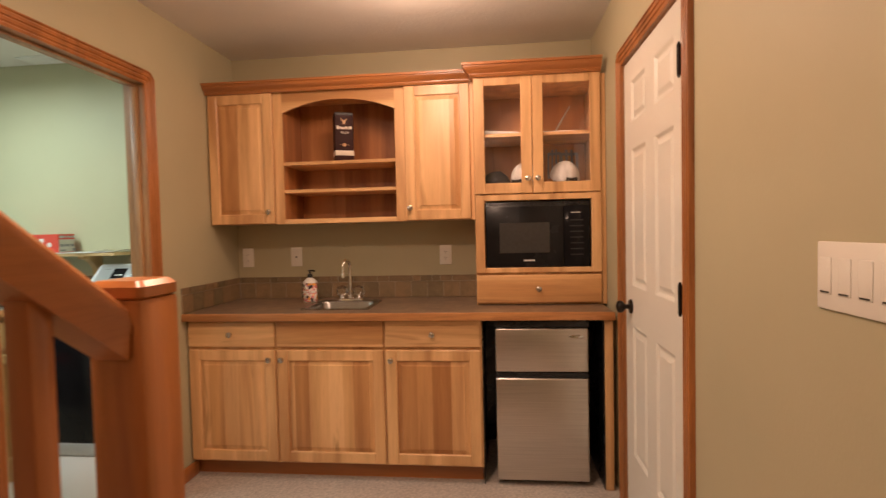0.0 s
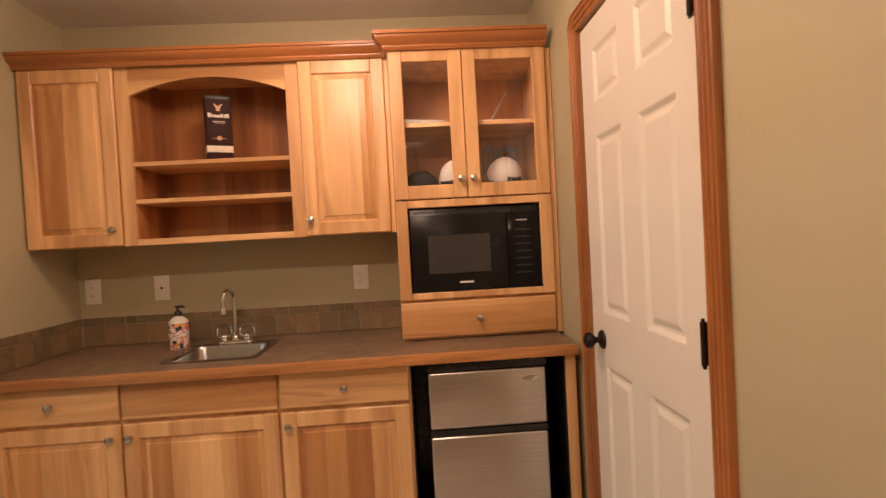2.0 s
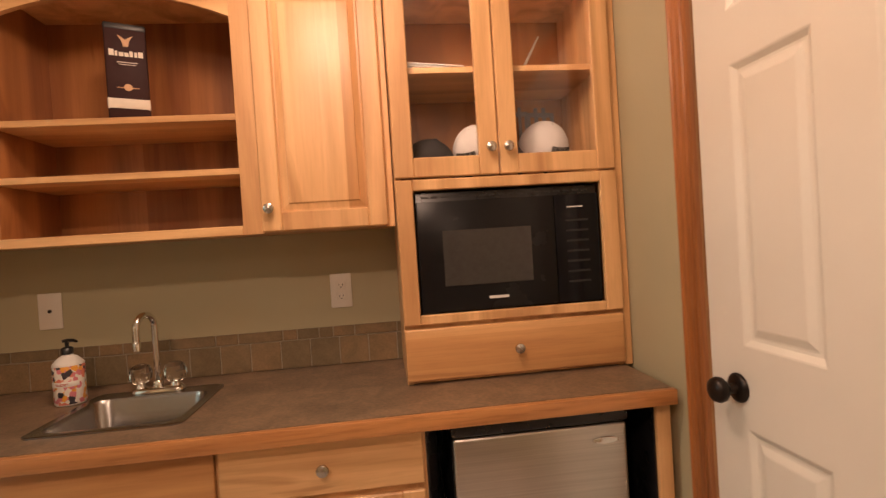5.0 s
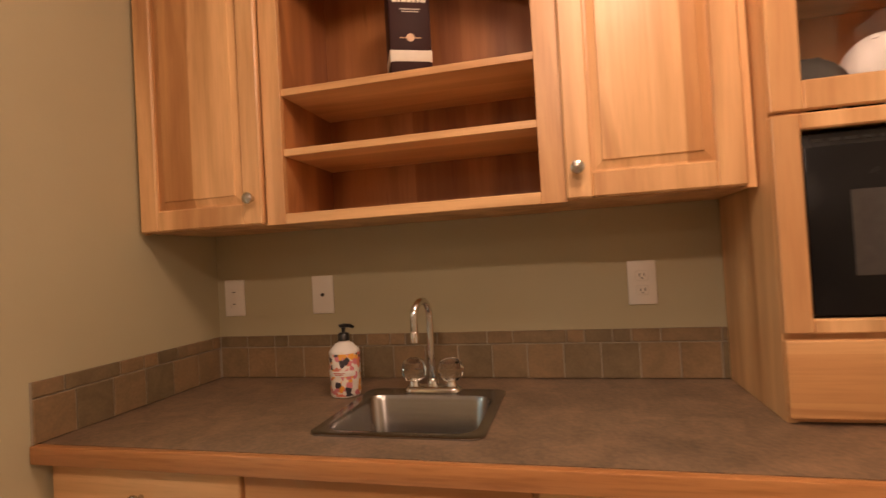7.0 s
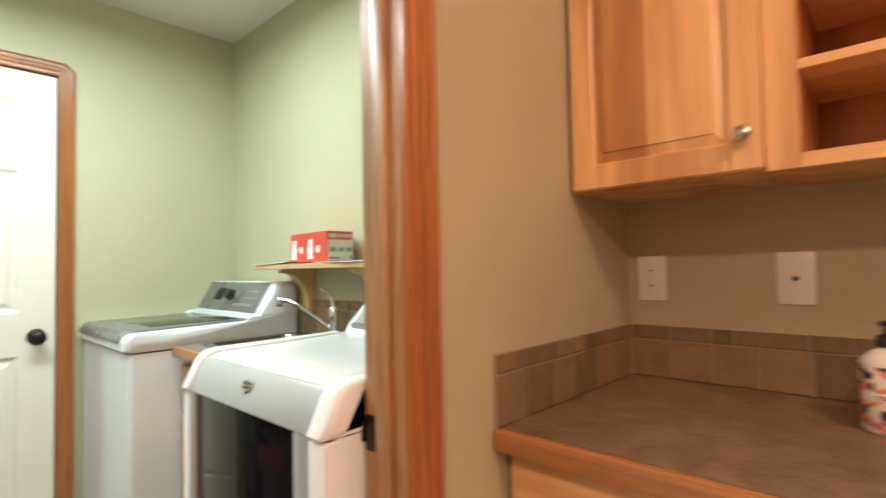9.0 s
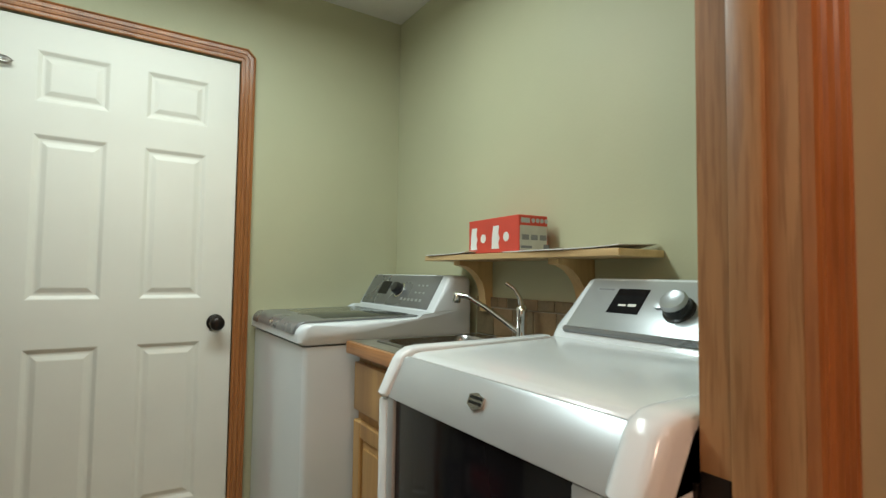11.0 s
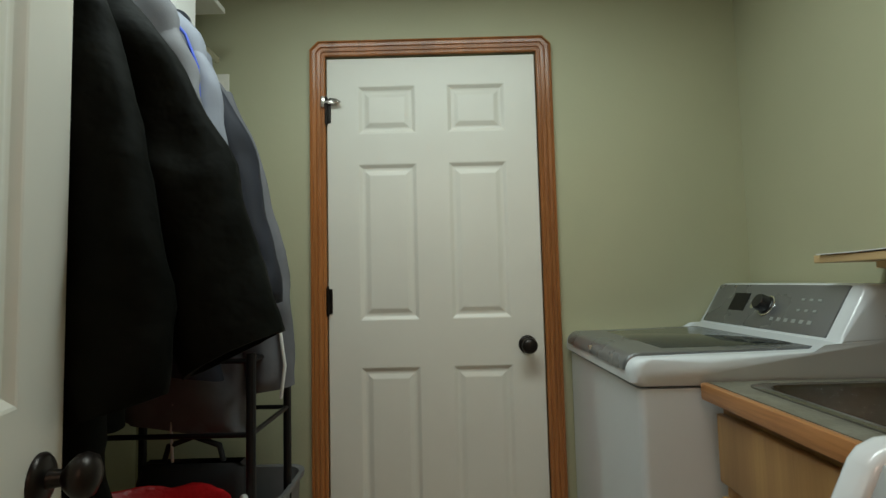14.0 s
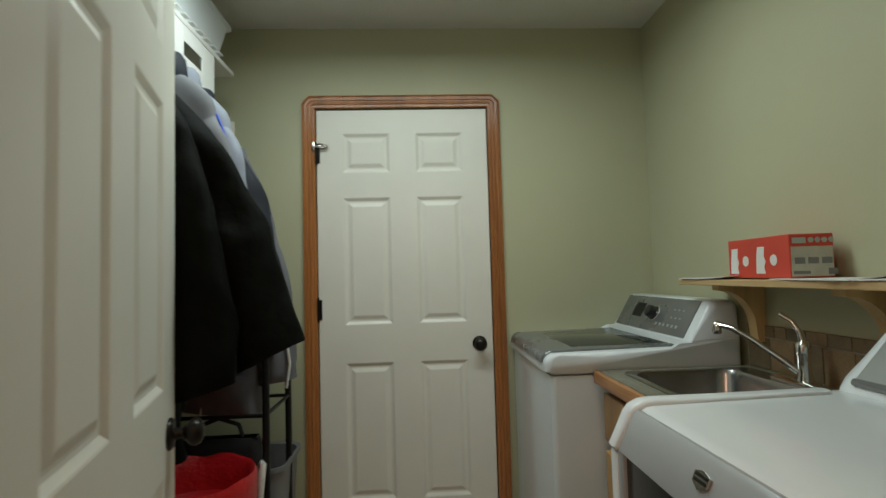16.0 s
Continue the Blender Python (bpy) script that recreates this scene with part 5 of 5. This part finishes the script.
# ---- laundry: coat rack, coats, bins, wall shelf ----
RACKM = speckle("black_rack_metal", (0.014, 0.013, 0.013), 0.2, 20, 0.4, 0.5)
gr = thing("wire_rack", 0, 0, 0, "low black metal rack standing under the coats", "rack")
for x in (-1.50, -1.80):
    for y in (-1.84, -2.30):
        part(gr, "post", tube(bmesh.new(), [(x, y, 0.002), (x, y, 1.02)], 0.0125, 12), RACKM)
for z_ in (0.28, 0.81, 1.00):
    for y in (-1.84, -2.30):
        part(gr, "rail", tube(bmesh.new(), [(-1.50, y, z_), (-1.80, y, z_)], 0.007, 10), RACKM)
    for x in (-1.50, -1.80):
        part(gr, "rail", tube(bmesh.new(), [(x, -1.84, z_), (x, -2.30, z_)], 0.007, 10), RACKM)


def coat(name, x, top, hem, tip_y, tip_z, half, thick, m, label, seed, trim=None, rs=0.075, yc=-2.08, hook=None):
    """A coat on a hanger, facing along x; its near sleeve ends at tip_y, tip_z."""
    t = thing(name, x, yc, 0, label, "coat", "coats on the rod")
    off = Vector((seed * 3.1, seed * 1.7, seed))

    def fold(p, amp):
        q = Vector((p[0] * 7, p[1] * 10, p[2] * 6.5)) + off
        s = noise.noise(q) + 0.6 * noise.noise(q * 2.3)
        return Vector(p) + Vector((amp * s, amp * 0.7 * noise.noise(q + Vector((7, 3, 1))), amp * 0.3 * s))

    bm = bmesh.new()
    loops, n = [], 40
    for k in range(30):
        f = k / 29
        z_ = top - 0.02 - (top - hem - 0.02) * f
        if f < 0.12:
            hw = 0.055 + (half * 0.78 - 0.055) * (f / 0.12) ** 0.7
            ht = 0.03 + (thick - 0.03) * (f / 0.12) ** 0.6
        else:
            hw = half * (0.78 + 0.22 * (f - 0.12) / 0.88)
            ht = thick * (1 + 0.25 * f)
        lp = []
        for i in range(n):
            a = 2 * math.pi * i / n
            c, s = math.cos(a), math.sin(a)
            r = 1 + (0.07 * math.sin(9 * a + seed) + 0.05 * math.sin(5 * a)) * f
            lp.append(fold((ht * r * math.copysign(abs(c) ** 0.8, c), hw * math.copysign(abs(s) ** 0.8, s), z_ - 0.05 * f * s * 0.6), 0.03 * min(1, f * 4)))
        loops.append(lp)
    loft(bm, loops)
    part(t, "body", bm, m, "", 80)
    for side in (1, -1):
        ty = (tip_y - yc) if side > 0 else -0.30
        tz = tip_z if side > 0 else tip_z - 0.05
        a, b = Vector((0, side * half * 0.42, top - 0.10)), Vector((0.015, ty - side * rs * 0.8, tz + 0.02))
        bm = bmesh.new()
        loops = []
        for k in range(27):
            f = k / 26
            p = a.lerp(b, f) + Vector((0, side * 0.03 * math.sin(math.pi * f), 0.02 * math.sin(math.pi * f)))
            d = (b - a).normalized()
            u = Vector((1, 0, 0))
            w = d.cross(u).normalized()
            r = rs * (0.75 + 0.35 * min(1, f * 3)) * (1 - 0.08 * max(0, f - 0.8) / 0.2)
            loops.append([fold(p + u * (r * 0.62 * math.cos(q)) + w * (r * math.sin(q)), 0.030 * (0.35 + 0.65 * abs(math.sin(f * 11 + seed)))) for q in [2 * math.pi * i / 22 for i in range(22)]])
        e = [Vector(v) for v in loops[-1]]
        c = sum(e, Vector()) / len(e)
        loops.append([c + (v - c) * 0.85 for v in e])
        loops.append([c + (v - c) * 0.8 - (b - a).normalized() * 0.06 for v in e])
        loft(bm, loops)
        part(t, "sleeve", bm, m, "", 80)
    bm = lathe(bmesh.new(), 0, 0, [(0.06, top - 0.05), (0.068, top - 0.02), (0.062, top + 0.03), (0.05, top + 0.045), (0.044, top + 0.02), (0.04, top - 0.04)], 20)
    for v in bm.verts:
        v.co.x *= 0.7
        v.co += Vector((0.006 * noise.noise(v.co * 20 + off), 0.006 * noise.noise(v.co * 17 + off), 0))
    part(t, "collar", bm, trim or m, "", 80)
    part(t, "hanger_hook", tube(bmesh.new(), [(0, 0, top - 0.03), (0, 0.012, 1.948), (0, 0.017, 1.965), (0, 0.004, 1.9745), (0, -0.012, 1.970)], 0.006 if hook else 0.0025, 8), hook or NICKEL)
    return t


LIME = speckle("lime_plastic", (0.30, 0.62, 0.03), 0.05, 20, 0.35)
ORANGE = speckle("orange_plastic", (0.70, 0.12, 0.02), 0.05, 20, 0.35)
NYLON = speckle("black_green_nylon", (0.0055, 0.006, 0.0045), 0.35, 7, 0.72, 0, 13, 0.45, 0.02)
NYLON.node_tree.nodes["Principled BSDF"].inputs["Specular IOR Level"].default_value = 0.06
GREYC = speckle("grey_fleece", (0.17, 0.17, 0.18), 0.15, 12, 0.9, 0, 300, 0.5)
PALEC = speckle("pale_grey_blue_cloth", (0.25, 0.265, 0.31), 0.1, 12, 0.8, 0, 300, 0.4)
NAVYC = speckle("navy_cloth", (0.009, 0.0105, 0.019), 0.2, 12, 0.75, 0, 300, 0.4)
BLUEC = speckle("bright_blue_trim", (0.03, 0.08, 0.55), 0.1, 12, 0.6)
TEEC = speckle("grey_jersey", (0.15, 0.15, 0.165), 0.12, 12, 0.85, 0, 300, 0.4)
coat("black_coat", -1.03, 1.88, 0.86, -1.612, 1.06, 0.19, 0.075, NYLON, "long black nylon coat hanging on the rod", 1.3, None, 0.09, -2.10)
coat("black_raincoat", -0.92, 1.90, 0.72, -1.74, 1.0, 0.20, 0.055, NYLON, "black raincoat hanging next to the open door", 8.3, NYLON, 0.08)
coat("black_jacket", -1.16, 1.88, 0.95, -1.73, 1.12, 0.13, 0.05, NYLON, "black jacket hanging behind the long coat", 4.1, GREYC, 0.065)
coat("grey_jacket", -1.27, 1.93, 1.15, -1.85, 1.30, 0.20, 0.045, GREYC, "grey fleece jacket hanging on the rod", 2.2, NAVYC, 0.055, -2.07, LIME)
pale = coat("pale_jacket", -1.39, 1.93, 1.18, -1.88, 1.42, 0.205, 0.045, PALEC, "pale grey jacket with bright blue trim", 5.7, PALEC, 0.05, -2.075, ORANGE)
coat("navy_jacket", -1.50, 1.90, 0.98, -1.77, 1.12, 0.15, 0.045, NAVYC, "navy jacket hanging on the rod", 3.4, NAVYC, 0.058, -2.07)
part(pale, "piping", tube(bmesh.new(), [(0.035, 0.03, 1.90), (0.05, 0.09, 1.86), (0.055, 0.14, 1.80), (0.055, 0.17, 1.72), (0.055, 0.175, 1.62)], 0.004, 8), BLUEC, "bright blue piping", 50)
hoodie = coat("grey_sweatshirt", -1.64, 1.86, 0.80, -1.775, 0.88, 0.19, 0.05, TEEC, "grey sweatshirt with pale piping hanging on the rod", 6.6, PALEC, 0.068, -2.08)
part(hoodie, "piping", tube(bmesh.new(), [(0.045, 0.245, 1.22), (0.05, 0.285, 1.08), (0.05, 0.30, 0.97), (0.04, 0.285, 0.88)], 0.005, 8), WHITE, "pale sleeve piping", 50)
part(hoodie, "drawstring", tube(bmesh.new(), [(0.05, -0.01, 0.90), (0.058, -0.012, 0.80), (0.062, -0.004, 0.70)], 0.004, 8), WHITE, "white drawstring", 50)

ws = thing("closet_shelf", -1.83, YS, 2.124, "white painted closet shelf with a hanging rod for coats", "shelf")
part(ws, "board", box(bmesh.new(), 0, 1.35, 0.002, 0.394, 0.0, 0.019, 0.003), WHITE)
part(ws, "cleat", box(bmesh.new(), 0.0, 1.35, 0.002, 0.02, -0.07, -0.0005, 0.003), WHITE)
part(ws, "rod", tube(bmesh.new(), [(0.01, 0.37, -0.164), (1.34, 0.37, -0.164)], 0.0125, 12), NICKEL)
bm = bmesh.new()
y0_, y1_ = 0.386, 0.392
box(bm, 0.20, 0.31, y0_, y1_, -0.175, -0.0005, 0.002, 1)
box(bm, 0.45, 0.56, y0_, y1_, -0.175, -0.0005, 0.002, 1)
box(bm, 0.31, 0.45, y0_ + 0.0002, y1_ - 0.0002, -0.175, -0.105)
box(bm, 0.31, 0.45, y0_ + 0.0002, y1_ - 0.0002, -0.055, -0.0005)
part(ws, "bracket_panel", bm, WHITE, "white panel with an oblong hole")
for x in (0.24, 0.70, 1.33):
    part(ws, "rod_bracket", box(bmesh.new(), x - 0.006, x + 0.006, 0.355, 0.385, -0.18, -0.0005, 0.002, 1), WHITE)
tr = thing("white_basket", -1.49, -2.22, 2.1435, "white plastic basket on the closet shelf", "basket")
bm = bmesh.new()
loft(bm, [rrect(0, 0, 0.52, 0.26, 0.03, 0.0), rrect(0, 0, 0.60, 0.32, 0.03, 0.155), rrect(0, 0, 0.63, 0.35, 0.035, 0.158), rrect(0, 0, 0.63, 0.35, 0.035, 0.165), rrect(0, 0, 0.585, 0.305, 0.03, 0.163), rrect(0, 0, 0.50, 0.24, 0.03, 0.008)])
part(tr, "tub", bm, ENAMEL, "", 40)
bm = bmesh.new()
for k in range(9):
    box(bm, -0.25 + k * 0.06, -0.215 + k * 0.06, 0.133, 0.154, 0.03, 0.035)
part(tr, "ribs", bm, WHITE)

REDB = speckle("red_bag_plastic", (0.52, 0.012, 0.016), 0.12, 14, 0.35, 0, 60, 0.6, 0.006)
ROPE = speckle("white_rope", (0.62, 0.60, 0.56), 0.12, 90, 0.8, 0, 260, 0.6)
bn = thing("hamper", -1.33, -2.03, 0.0, "grey round hamper lined with a red bag", "hamper")
part(bn, "tub", lathe(bmesh.new(), 0, 0, [(0.16, 0.002), (0.165, 0.01), (0.195, 0.66), (0.188, 0.66), (0.155, 0.02), (0.01, 0.015)], 30), GRIT, "", 50)
bm = lathe(bmesh.new(), 0, 0, [(0.197, 0.57), (0.203, 0.60), (0.202, 0.665), (0.195, 0.682), (0.184, 0.676), (0.178, 0.60), (0.15, 0.40), (0.02, 0.36)], 44)
for v in bm.verts:
    v.co += v.co.normalized() * 0.008 * noise.noise(v.co * 22) + Vector((0, 0, 0.012 * noise.noise(v.co * 13)))
part(bn, "bag", bm, REDB, "crumpled red plastic liner", 80)
bm = tube(bmesh.new(), [(-0.16, 0.14, 0.52), (-0.172, 0.158, 0.60), (-0.150, 0.180, 0.66), (-0.12, 0.195, 0.665), (-0.10, 0.195, 0.61), (-0.105, 0.185, 0.52)], 0.010, 10)
part(bn, "handle", bm, ROPE, "white rope handle", 60)
b2 = thing("waste_bin", -1.805, -1.985, 0.0, "dark grey open plastic bin beside the rack", "bin")
bm = bmesh.new()
loft(bm, [rrect(0, 0, 0.24, 0.24, 0.04, 0.002), rrect(0, 0, 0.30, 0.31, 0.06, 0.555), rrect(0, 0, 0.325, 0.335, 0.065, 0.56), rrect(0, 0, 0.325, 0.335, 0.065, 0.575), rrect(0, 0, 0.295, 0.305, 0.06, 0.572), rrect(0, 0, 0.235, 0.235, 0.04, 0.012)])
part(b2, "tub", bm, GRIT, "", 50)
bag = thing("fabric_bag", -1.585, -2.03, 0.0, "black fabric bag standing in the wire rack", "bag")
bm = loft(bmesh.new(), [rrect(0, 0, w_, d_, 0.03, z_, 8) for w_, d_, z_ in ((0.09, 0.29, 0.002), (0.10, 0.32, 0.03), (0.10, 0.33, 0.25), (0.10, 0.33, 0.45), (0.095, 0.32, 0.60), (0.07, 0.30, 0.69), (0.03, 0.27, 0.72))])
for v in bm.verts:
    v.co += Vector((0.004 * noise.noise(v.co * 14), 0.012 * noise.noise(v.co * 9), 0.012 * noise.noise(v.co * 11) if v.co.z > 0.1 else 0))
part(bag, "body", bm, CLOTHK, "", 60)
part(bag, "strap", tube(bmesh.new(), [(0, -0.09, 0.69), (0, -0.07, 0.76), (0, 0.0, 0.785), (0, 0.07, 0.76), (0, 0.09, 0.69)], 0.008, 8), CLOTHK, "", 60)
plate("thermostat", XW, -2.155, 1.93, 90, 0.075, "decora", "small ivory wall control beside the coats")

# ---- tiles ----
tile_run(splash, 1.562, lambda x: Matrix.Translation((0.0115 + x, 0, 0)))
tile_run(splash, 0.62, lambda x: Matrix.Translation((0, -0.634 + x, 0)) @ Matrix.Rotation(radians(90), 4, "Z"))
tile_run(splash2, VX1 - VX0 - 0.004, lambda x: Matrix.Translation((0.003 + x, 0, 0)))
